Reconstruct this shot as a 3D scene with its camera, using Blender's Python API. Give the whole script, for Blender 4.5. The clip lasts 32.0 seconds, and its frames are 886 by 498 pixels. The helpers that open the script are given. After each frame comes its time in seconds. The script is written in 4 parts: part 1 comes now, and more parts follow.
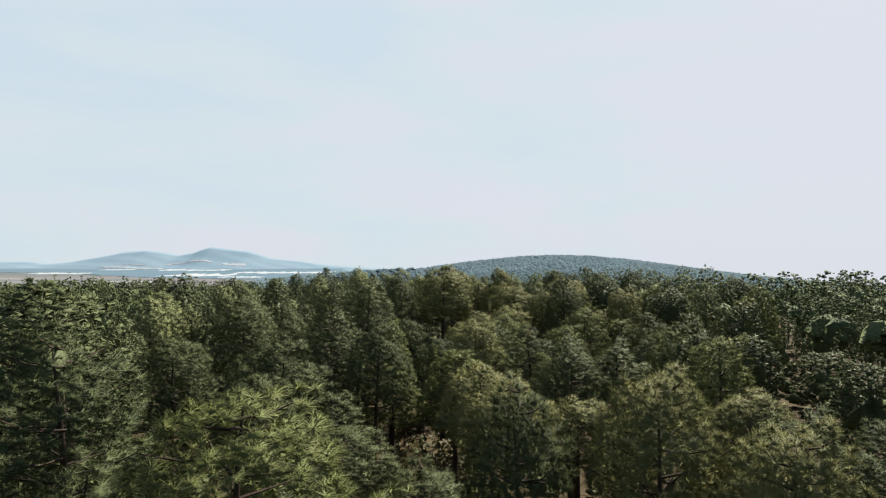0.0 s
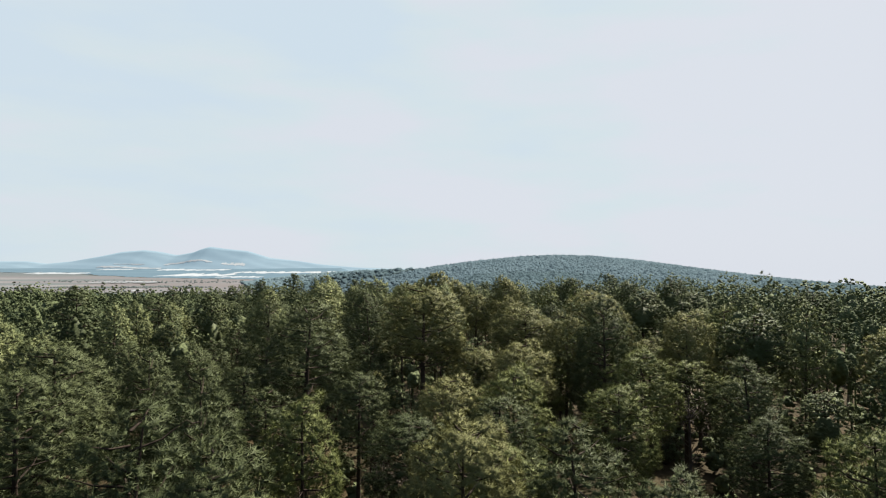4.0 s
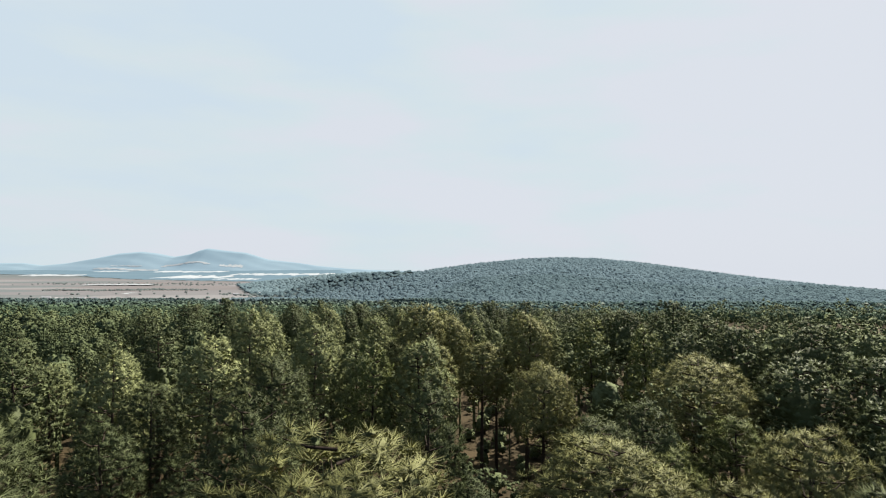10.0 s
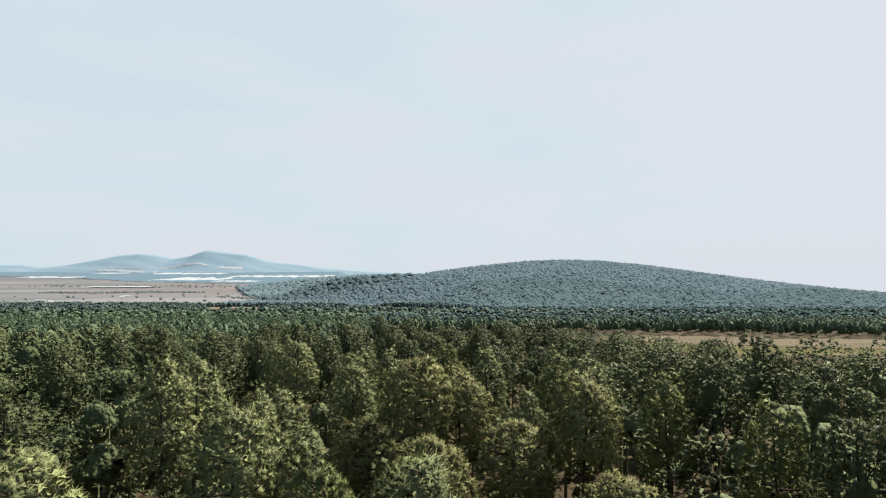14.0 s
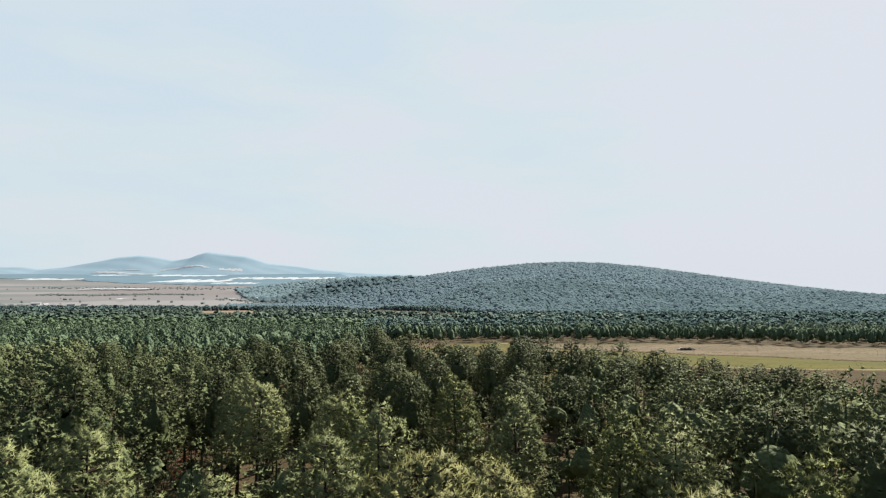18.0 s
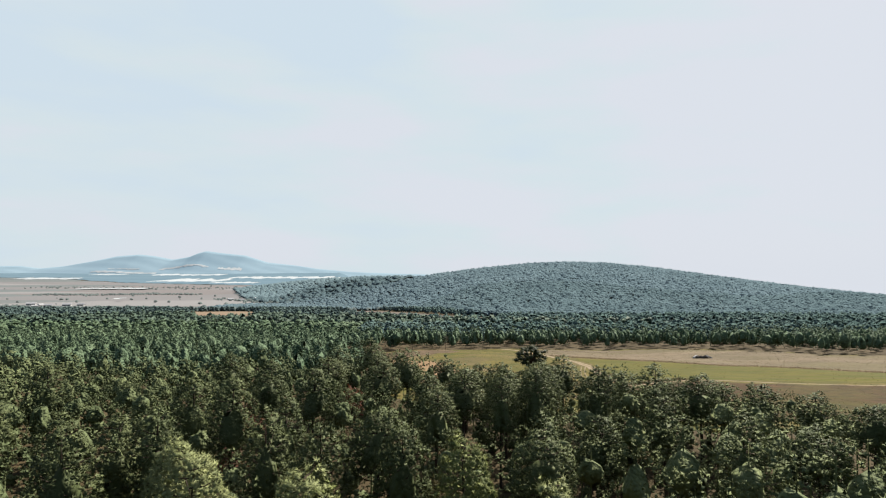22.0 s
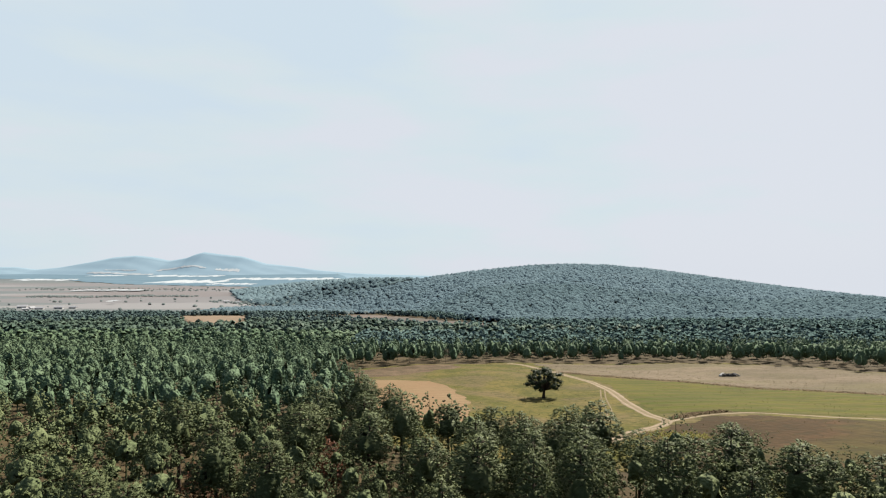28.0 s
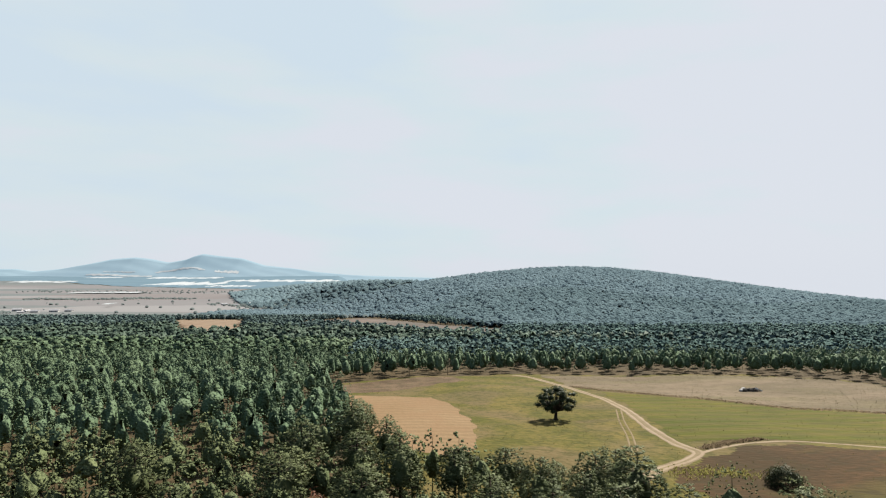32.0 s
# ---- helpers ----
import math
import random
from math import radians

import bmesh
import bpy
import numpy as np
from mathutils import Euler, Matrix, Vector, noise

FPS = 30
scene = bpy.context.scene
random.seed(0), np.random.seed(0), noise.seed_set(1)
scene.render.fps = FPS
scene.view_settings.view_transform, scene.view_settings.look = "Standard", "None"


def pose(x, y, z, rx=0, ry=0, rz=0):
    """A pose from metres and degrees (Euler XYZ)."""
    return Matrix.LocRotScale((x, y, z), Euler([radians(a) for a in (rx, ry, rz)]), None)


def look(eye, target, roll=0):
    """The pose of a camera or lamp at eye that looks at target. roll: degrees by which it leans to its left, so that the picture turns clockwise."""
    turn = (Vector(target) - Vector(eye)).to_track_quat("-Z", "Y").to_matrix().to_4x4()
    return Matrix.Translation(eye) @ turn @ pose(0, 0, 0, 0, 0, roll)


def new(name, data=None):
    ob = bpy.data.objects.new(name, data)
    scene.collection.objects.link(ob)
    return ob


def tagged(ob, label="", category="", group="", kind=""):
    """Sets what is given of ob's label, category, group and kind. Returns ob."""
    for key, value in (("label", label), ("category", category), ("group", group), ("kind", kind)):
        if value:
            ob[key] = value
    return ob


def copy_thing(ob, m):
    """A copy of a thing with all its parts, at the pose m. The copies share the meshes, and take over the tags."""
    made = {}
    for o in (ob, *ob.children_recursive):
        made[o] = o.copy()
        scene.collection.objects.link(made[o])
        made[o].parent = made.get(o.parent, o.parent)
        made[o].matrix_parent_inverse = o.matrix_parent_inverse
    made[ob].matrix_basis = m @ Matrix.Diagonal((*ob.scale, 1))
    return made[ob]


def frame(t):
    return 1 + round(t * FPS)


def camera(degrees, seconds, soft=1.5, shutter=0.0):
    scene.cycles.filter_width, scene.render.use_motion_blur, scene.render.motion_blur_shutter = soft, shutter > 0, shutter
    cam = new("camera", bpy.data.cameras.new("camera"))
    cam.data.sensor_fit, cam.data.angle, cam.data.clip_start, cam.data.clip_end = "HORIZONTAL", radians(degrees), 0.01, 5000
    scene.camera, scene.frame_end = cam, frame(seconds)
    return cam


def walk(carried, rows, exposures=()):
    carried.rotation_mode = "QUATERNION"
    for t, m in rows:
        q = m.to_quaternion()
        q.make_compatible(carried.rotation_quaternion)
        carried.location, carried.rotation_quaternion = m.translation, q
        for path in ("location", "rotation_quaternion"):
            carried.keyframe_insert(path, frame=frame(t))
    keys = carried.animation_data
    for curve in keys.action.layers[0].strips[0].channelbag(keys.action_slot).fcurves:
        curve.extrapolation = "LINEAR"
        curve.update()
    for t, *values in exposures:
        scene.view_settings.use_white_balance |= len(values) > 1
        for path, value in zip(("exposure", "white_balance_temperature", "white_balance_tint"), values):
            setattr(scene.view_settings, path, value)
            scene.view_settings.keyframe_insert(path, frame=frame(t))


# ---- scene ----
cam = camera(73.0, 32.0, soft=1.2)

# seconds, x, y, z, tilt, lean, turn
PATH = [
    (0, 0.00, -0.00, 16.00, 91.78, 0.00, -0.01),
    (1, 0.32, 6.34, 16.43, 91.84, 0.00, 0.03),
    (2, 0.70, 12.65, 16.76, 91.86, 0.00, 0.05),
    (3, 1.24, 18.91, 17.01, 91.81, -0.00, 0.06),
    (4, 1.84, 25.15, 17.30, 91.74, -0.00, 0.02),
    (4.5, 2.10, 28.25, 17.50, 91.72, -0.00, 0.01),
    (5.5, 2.54, 34.40, 18.01, 91.74, -0.00, 0.01),
    (6.5, 2.98, 40.56, 18.53, 91.77, -0.00, 0.01),
    (7, 3.13, 43.58, 18.80, 91.80, -0.00, -0.00),
    (8, 3.25, 49.46, 19.34, 91.84, -0.00, -0.00),
    (9, 3.19, 55.10, 19.85, 91.87, -0.00, 0.01),
    (10, 3.14, 60.63, 20.38, 91.87, -0.00, -0.00),
    (11, 3.12, 66.15, 20.93, 91.86, -0.00, 0.01),
    (12, 3.05, 71.63, 21.46, 91.84, -0.00, 0.02),
    (13, 2.91, 77.02, 21.98, 91.90, -0.00, 0.03),
    (14, 2.68, 82.28, 22.53, 92.02, -0.00, 0.06),
    (14.5, 2.54, 84.72, 22.74, 92.08, -0.00, 0.07),
    (15.5, 2.27, 89.21, 22.98, 92.11, -0.00, 0.08),
    (16.5, 1.99, 93.69, 23.23, 92.14, -0.00, 0.10),
    (17, 1.87, 95.81, 23.36, 92.17, -0.00, 0.10),
    (18, 1.67, 99.77, 23.73, 92.19, -0.00, 0.11),
    (19, 1.50, 103.50, 24.21, 92.17, -0.00, 0.12),
    (20, 1.38, 107.16, 24.67, 92.13, 0.00, 0.11),
    (21, 1.32, 110.83, 25.05, 92.09, 0.00, 0.10),
    (22, 1.34, 114.52, 25.41, 92.09, 0.00, 0.10),
    (23, 1.36, 118.18, 25.82, 92.12, -0.00, 0.11),
    (24, 1.36, 121.92, 26.27, 92.15, -0.00, 0.12),
    (25, 1.30, 125.72, 26.79, 92.17, -0.00, 0.10),
    (25.5, 1.23, 127.60, 27.06, 92.16, 0.00, 0.07),
    (26.5, 1.00, 131.28, 27.61, 92.16, 0.00, 0.05),
    (27.5, 0.78, 134.97, 28.16, 92.16, 0.00, 0.02),
    (28, 0.67, 136.76, 28.42, 92.16, 0.00, -0.01),
    (29, 0.42, 140.23, 28.93, 92.19, 0.00, -0.03),
    (30, 0.19, 143.62, 29.45, 92.22, 0.00, -0.04),
    (31, 0.01, 146.89, 30.02, 92.26, 0.00, -0.06),
    (32, -0.14, 150.00, 30.60, 92.31, 0.00, -0.04),
]
walk(cam, [(t, pose(*p)) for t, *p in PATH], [(0.0, 1.34)])

# ---------------------------------------------------------------- daylight
SUN_EL, SUN_AZ = radians(45.0), radians(35.0)      # azimuth to the right of the way ahead (+y)


def daylight():
    world = bpy.data.worlds.new("hazy_sky")
    scene.world = world
    world.use_nodes = True
    nt = world.node_tree
    nt.nodes.clear()
    n, ln = nt.nodes.new, nt.links.new
    sky = n("ShaderNodeTexSky")
    sky.sky_type = 'NISHITA'
    sky.sun_disc = False
    sky.sun_elevation, sky.sun_rotation = SUN_EL, SUN_AZ
    sky.dust_density, sky.air_density = 2.0, 1.0
    blue = n("ShaderNodeBackground")
    blue.inputs["Strength"].default_value = 0.0575
    ln(sky.outputs[0], blue.inputs["Color"])
    co = n("ShaderNodeTexCoord")
    mp = n("ShaderNodeMapping")
    mp.inputs["Scale"].default_value = (1.6, 1.6, 6.5)
    ln(co.outputs["Generated"], mp.inputs["Vector"])
    cloud = n("ShaderNodeTexNoise")
    cloud.inputs["Scale"].default_value, cloud.inputs["Detail"].default_value = 1.9, 4.0
    ln(mp.outputs[0], cloud.inputs["Vector"])
    ramp = n("ShaderNodeValToRGB")
    ramp.color_ramp.elements[0].position, ramp.color_ramp.elements[0].color = 0.24, (0.635, 0.745, 0.835, 1)
    ramp.color_ramp.elements[1].position, ramp.color_ramp.elements[1].color = 0.56, (0.715, 0.755, 0.825, 1)
    ramp.color_ramp.elements.new(0.40).color = (0.67, 0.765, 0.815, 1)
    drift = n("ShaderNodeVectorMath")
    drift.operation = 'DOT_PRODUCT'
    drift.inputs[1].default_value = (0.22, 0.0, -0.16)
    ln(co.outputs["Generated"], drift.inputs[0])
    lay = n("ShaderNodeMath")
    lay.operation = 'ADD'
    ln(cloud.outputs[0], lay.inputs[0])
    ln(drift.outputs["Value"], lay.inputs[1])
    ln(lay.outputs[0], ramp.inputs[0])
    veil = n("ShaderNodeBackground")
    ln(ramp.outputs[0], veil.inputs["Color"])
    veil.inputs["Strength"].default_value = 0.392
    mix = n("ShaderNodeMixShader")
    # the haze is brightest low down and towards the sun's side; behind and overhead the sky is bluer
    dot = n("ShaderNodeVectorMath")
    dot.operation = 'DOT_PRODUCT'
    dot.inputs[1].default_value = (0.25, 0.968, 0.0)
    ln(co.outputs["Generated"], dot.inputs[0])
    wt = n("ShaderNodeMapRange")
    wt.interpolation_type = 'SMOOTHSTEP'
    wt.inputs["From Min"].default_value, wt.inputs["From Max"].default_value = -0.1, 0.57
    wt.inputs["To Min"].default_value, wt.inputs["To Max"].default_value = 0.1, 0.985
    ln(dot.outputs["Value"], wt.inputs["Value"])
    ln(wt.outputs[0], mix.inputs[0])
    ln(blue.outputs[0], mix.inputs[1])
    ln(veil.outputs[0], mix.inputs[2])
    out = n("ShaderNodeOutputWorld")
    ln(mix.outputs[0], out.inputs["Surface"])
    lamp = bpy.data.lights.new("sun", 'SUN')
    lamp.energy, lamp.angle, lamp.color = 5.0, radians(0.6), (1.0, 0.94, 0.84)
    ob = new("sun", lamp)
    towards = Vector((math.sin(SUN_AZ) * math.cos(SUN_EL), math.cos(SUN_AZ) * math.cos(SUN_EL), math.sin(SUN_EL)))
    ob.matrix_world = look(towards * 400, (0, 0, 0))


daylight()


# ---------------------------------------------------------------- materials
def material(name, a, b, scale=1.0, rough=0.85, fine=8.0, bump=0.3, stretch=(1, 1, 1), contrast=0.25,
             vary="", see_through=0.0, specular=0.08, extra=None, knobs=0.0):
    """Two tones mixed by noise at two scales. vary: '' none, 'object', 'island' or 'tint' changes the tone piece by piece.
    knobs: how many rounded brushes of needles to a metre the relief shows."""
    m = bpy.data.materials.new(name)
    m.use_nodes = True
    nt = m.node_tree
    nt.nodes.clear()
    n, ln = nt.nodes.new, nt.links.new
    co = n("ShaderNodeTexCoord")
    mp = n("ShaderNodeMapping")
    mp.inputs["Scale"].default_value = stretch
    ln(co.outputs["Object"], mp.inputs["Vector"])
    big = n("ShaderNodeTexNoise")
    big.inputs["Scale"].default_value, big.inputs["Detail"].default_value = scale, 4.0
    small = n("ShaderNodeTexNoise")
    small.inputs["Scale"].default_value, small.inputs["Detail"].default_value = scale * fine, 3.0
    ln(mp.outputs[0], big.inputs["Vector"])
    ln(mp.outputs[0], small.inputs["Vector"])
    add = n("ShaderNodeMath")
    add.operation = 'MULTIPLY_ADD'
    add.inputs[1].default_value = 0.45
    ln(small.outputs[0], add.inputs[0])
    ln(big.outputs[0], add.inputs[2])
    rng = n("ShaderNodeMapRange")
    rng.inputs["From Min"].default_value, rng.inputs["From Max"].default_value = 0.725 - contrast, 0.725 + contrast
    ln(add.outputs[0], rng.inputs["Value"])
    factor = rng.outputs[0]
    if vary:
        if vary == 'tint':
            src = n("ShaderNodeAttribute")
            src.attribute_name = "tint"
            val = src.outputs["Fac"]
        elif vary == 'object':
            src = n("ShaderNodeObjectInfo")
            geo = n("ShaderNodeNewGeometry")
            part = n("ShaderNodeMix")
            part.inputs[0].default_value = 0.45
            ln(src.outputs["Random"], part.inputs[2])
            ln(geo.outputs["Random Per Island"], part.inputs[3])
            val = part.outputs[0]
        else:
            src = n("ShaderNodeNewGeometry")
            val = src.outputs["Random Per Island"]
        half = n("ShaderNodeMix")
        half.inputs[0].default_value = 0.62
        ln(factor, half.inputs[2])
        ln(val, half.inputs[3])
        factor = half.outputs[0]
    col = n("ShaderNodeMix")
    col.data_type = 'RGBA'
    col.inputs[6].default_value, col.inputs[7].default_value = (*a, 1), (*b, 1)
    ln(factor, col.inputs[0])
    colour = col.outputs[2]
    if extra:
        colour = extra(n, ln, mp.outputs[0], colour)
    bs = n("ShaderNodeBsdfPrincipled")
    bs.inputs["Roughness"].default_value = rough
    bs.inputs["Specular IOR Level"].default_value = specular
    ln(colour, bs.inputs["Base Color"])
    if bump:
        bp = n("ShaderNodeBump")
        bp.inputs["Strength"].default_value, bp.inputs["Distance"].default_value = bump, 0.3 / max(scale * fine, 0.3)
        ln(small.outputs[0], bp.inputs["Height"])
        if knobs:
            cell = n("ShaderNodeTexVoronoi")
            cell.inputs["Scale"].default_value = knobs
            ln(co.outputs["Object"], cell.inputs["Vector"])
            round_off = n("ShaderNodeBump")
            round_off.invert = True
            round_off.inputs["Strength"].default_value, round_off.inputs["Distance"].default_value = 0.9, 0.55 / knobs
            ln(cell.outputs["Distance"], round_off.inputs["Height"])
            ln(round_off.outputs[0], bp.inputs["Normal"])
        ln(bp.outputs[0], bs.inputs["Normal"])
    surface = bs.outputs[0]
    if see_through:
        tr = n("ShaderNodeBsdfTranslucent")
        ln(colour, tr.inputs["Color"])
        mx = n("ShaderNodeMixShader")
        mx.inputs[0].default_value = see_through
        ln(surface, mx.inputs[1])
        ln(tr.outputs[0], mx.inputs[2])
        surface = mx.outputs[0]
    out = n("ShaderNodeOutputMaterial")
    ln(surface, out.inputs["Surface"])
    return m


def furrows(direction, width, a, amount):
    """Faint bands across a field, as ploughing and mowing leave them."""
    def f(n, ln, vec, colour):
        w = n("ShaderNodeTexWave")
        w.wave_type, w.bands_direction = 'BANDS', direction
        w.inputs["Scale"].default_value, w.inputs["Distortion"].default_value = 0.314 / width, 5.0
        w.inputs["Detail"].default_value, w.inputs["Detail Scale"].default_value = 3.0, 0.6
        ln(vec, w.inputs["Vector"])
        mu = n("ShaderNodeMath")
        mu.operation = 'MULTIPLY'
        mu.inputs[1].default_value = amount
        ln(w.outputs["Fac"], mu.inputs[0])
        mx = n("ShaderNodeMix")
        mx.data_type = 'RGBA'
        mx.inputs[7].default_value = (*a, 1)
        ln(mu.outputs[0], mx.inputs[0])
        ln(colour, mx.inputs[6])
        return mx.outputs[2]
    return f


def patches(scale, a, amount):
    """Broad irregular patches of another tone, as grazing and damp leave them."""
    def f(n, ln, vec, colour):
        t = n("ShaderNodeTexNoise")
        t.inputs["Scale"].default_value, t.inputs["Detail"].default_value, t.inputs["Distortion"].default_value = scale, 5.0, 0.6
        ln(vec, t.inputs["Vector"])
        r = n("ShaderNodeMapRange")
        r.inputs["From Min"].default_value, r.inputs["From Max"].default_value, r.inputs["To Max"].default_value = 0.46, 0.62, amount
        ln(t.outputs[0], r.inputs["Value"])
        mx = n("ShaderNodeMix")
        mx.data_type = 'RGBA'
        mx.inputs[7].default_value = (*a, 1)
        ln(r.outputs[0], mx.inputs[0])
        ln(colour, mx.inputs[6])
        return mx.outputs[2]
    return f


def both(f, g):
    return lambda n, ln, vec, colour: g(n, ln, vec, f(n, ln, vec, colour))


def parcels(n, ln, vec, colour):
    """Patchwork of far fields: each cell of a stretched Voronoi pattern gets its own earth tone, greyed to paint in
    haze.
    """
    v = n("ShaderNodeTexVoronoi")
    v.inputs["Scale"].default_value = 0.0042
    ln(vec, v.inputs["Vector"])
    r = n("ShaderNodeValToRGB")
    r.color_ramp.interpolation = 'CONSTANT'
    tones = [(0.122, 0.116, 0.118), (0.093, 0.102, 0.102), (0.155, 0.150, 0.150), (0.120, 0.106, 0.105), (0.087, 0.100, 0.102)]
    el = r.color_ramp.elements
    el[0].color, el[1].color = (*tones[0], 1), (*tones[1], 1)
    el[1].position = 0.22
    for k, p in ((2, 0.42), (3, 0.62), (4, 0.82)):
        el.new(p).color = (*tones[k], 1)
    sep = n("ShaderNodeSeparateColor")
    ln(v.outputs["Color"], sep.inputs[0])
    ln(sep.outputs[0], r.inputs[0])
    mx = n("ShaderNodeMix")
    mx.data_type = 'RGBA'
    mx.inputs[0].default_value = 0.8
    ln(colour, mx.inputs[6])
    ln(r.outputs[0], mx.inputs[7])
    return mx.outputs[2]


M_NEEDLE = material("pine_needles", (0.0937, 0.0987, 0.0366), (0.2083, 0.2051, 0.0827), 0.9, 0.6, 22, 0.8, vary='object', see_through=0.04, specular=0.06)
M_NEEDLE2 = material("pine_needles_yellow", (0.0727, 0.0884, 0.03), (0.1582, 0.1711, 0.0584), 0.9, 0.6, 22, 0.8, vary='object', see_through=0.04, specular=0.06)
M_NEEDLE3 = material("pine_needles_dark", (0.0898, 0.1099, 0.0471), (0.2244, 0.2379, 0.1031), 0.9, 0.6, 22, 0.8, vary='object', see_through=0.04, specular=0.06)
M_NEEDLE4 = material("pine_needles_deep", (0.0372, 0.0505, 0.0215), (0.1081, 0.1219, 0.0533), 0.9, 0.6, 22, 0.8, vary='object', see_through=0.04, specular=0.06)
M_MID = material("pine_stand", (0.0491, 0.0675, 0.0307), (0.135, 0.1534, 0.0716), 0.15, 0.75, 60, 0.9, vary='tint', see_through=0.1, specular=0.06, knobs=2.4)
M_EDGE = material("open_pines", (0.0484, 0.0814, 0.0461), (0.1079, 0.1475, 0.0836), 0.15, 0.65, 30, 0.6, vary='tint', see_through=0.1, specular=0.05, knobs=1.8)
# valley pines in two steps, the farther bluer: haze painted into the colour
M_FAR = material("valley_pines_haze_tint", (0.0418, 0.0696, 0.0505), (0.0783, 0.1096, 0.08), 0.05, 0.6, 30, 0.6, vary='tint', see_through=0.2, specular=0.05, knobs=1.0)
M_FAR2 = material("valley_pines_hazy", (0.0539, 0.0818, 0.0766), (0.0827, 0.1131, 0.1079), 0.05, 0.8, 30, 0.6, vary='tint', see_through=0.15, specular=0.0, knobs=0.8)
# hill pines lightened and blued: distance haze is put into the base colour
M_HILL = material("hill_pines_haze_tint", (0.0646, 0.0946, 0.1042), (0.0861, 0.121, 0.1323), 0.03, 1.0, 30, 0.6, vary='tint', see_through=0.1, specular=0.0, knobs=0.5)
# paler copy for the upper slope, with more haze painted in
M_BROW = material("hilltop_pines_haze_tint", (0.0801, 0.1152, 0.1305), (0.1017, 0.1401, 0.1571), 0.03, 1.0, 30, 0.6, vary='tint', see_through=0.1, specular=0.0, knobs=0.5)
# step between valley and hill tones, again haze put into the colour
M_FOOT = material("hill_foot_pines_haze_tint", (0.0542, 0.0861, 0.08), (0.0877, 0.1261, 0.1178), 0.03, 1.0, 30, 0.6, vary='tint', see_through=0.1, specular=0.0, knobs=0.8)
# hedgerow leaves greyed and lightened, haze painted into their colour
M_HEDGE = material("hedgerow_leaves_haze_tint", (0.0783, 0.094, 0.0922), (0.0974, 0.1131, 0.1096), 0.02, 0.9, 6, 0, vary='tint', specular=0.0)
# spur trees and slope scrub carry painted haze as well
M_SPUR = material("spur_woods_haze_tint", (0.0872, 0.1233, 0.1353), (0.1083, 0.1473, 0.1593), 0.02, 0.8, 6, 0, vary='tint', specular=0.0)
M_SLOPE = material("hillside_scrub_haze_tint", (0.0583, 0.0861, 0.0914), (0.0809, 0.1087, 0.1131), 0.02, 0.95, 8, 0.4, specular=0.0)
# far woods coloured blue to stand in for the haze before them
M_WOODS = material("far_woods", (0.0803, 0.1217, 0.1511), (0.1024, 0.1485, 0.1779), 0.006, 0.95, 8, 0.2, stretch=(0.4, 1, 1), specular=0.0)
M_BARK = material("pine_bark", (0.0235, 0.0174, 0.013), (0.0566, 0.0409, 0.0305), 2.5, 0.9, 5, 0.6, stretch=(1, 1, 0.3))
M_LITTER = material("forest_floor", (0.0296, 0.0226, 0.0113), (0.0679, 0.0487, 0.0244), 0.12, 0.95, 14, 0.5)
M_GRASS = material("pasture", (0.0478, 0.047, 0.0061), (0.094, 0.0731, 0.0183), 0.09, 0.95, 9, 0.6, contrast=0.13, extra=both(patches(0.045, (0.0853, 0.0609, 0.0305), 0.7), patches(0.5, (0.0322, 0.0331, 0.0070), 0.55)))
M_GREEN = material("green_field", (0.0365, 0.0442, 0.0021), (0.0696, 0.0639, 0.0047), 0.06, 0.95, 12, 0.5, stretch=(0.35, 1, 1), contrast=0.15,
                   extra=both(furrows('Y', 7.0, (0.0748, 0.0539, 0.0174), 0.5), patches(0.45, (0.0400, 0.0400, 0.0070), 0.5)))
M_STUB = material("stubble", (0.1261, 0.0827, 0.0409), (0.1653, 0.1105, 0.0609), 0.05, 0.95, 18, 0.4, stretch=(1, 0.5, 1),
                  extra=both(furrows('Y', 1.9, (0.1044, 0.0696, 0.0348), 0.5), patches(0.12, (0.1392, 0.0853, 0.0444), 0.5)))
M_FALLOW = material("fallow", (0.0713, 0.0557, 0.0331), (0.1175, 0.0887, 0.0583), 0.06, 0.95, 20, 0.6, stretch=(0.4, 1, 1), contrast=0.14, extra=both(patches(0.05, (0.0870, 0.0757, 0.0331), 0.5), patches(0.5, (0.0653, 0.0522, 0.0305), 0.6)))
M_BROWN = material("brown_pasture", (0.03, 0.0179, 0.006), (0.0587, 0.0315, 0.012), 0.06, 0.95, 20, 0.6, stretch=(0.5, 1, 1), contrast=0.14,
                   extra=both(patches(0.06, (0.0435, 0.0400, 0.0087), 0.75), patches(0.5, (0.0244, 0.0183, 0.0061), 0.6)))
M_ROUGH = material("rough_ground", (0.0505, 0.0331, 0.0191), (0.0974, 0.0661, 0.04), 0.15, 0.95, 12, 0.6, contrast=0.16, extra=patches(0.4, (0.0435, 0.0365, 0.0157), 0.6))
M_DIRT = material("dirt_track", (0.1566, 0.1175, 0.0757), (0.2044, 0.161, 0.1131), 0.3, 0.95, 8, 0.3)
M_WORN = material("worn_earth", (0.1044, 0.0809, 0.0435), (0.1436, 0.1087, 0.0653), 0.3, 0.95, 8, 0.3)
M_EARTH = material("red_earth", (0.1175, 0.0783, 0.0522), (0.1436, 0.1044, 0.0713), 0.012, 0.95, 12, 0.3, extra=furrows('DIAGONAL', 9.0, (0.1827, 0.1436, 0.1001), 0.5))
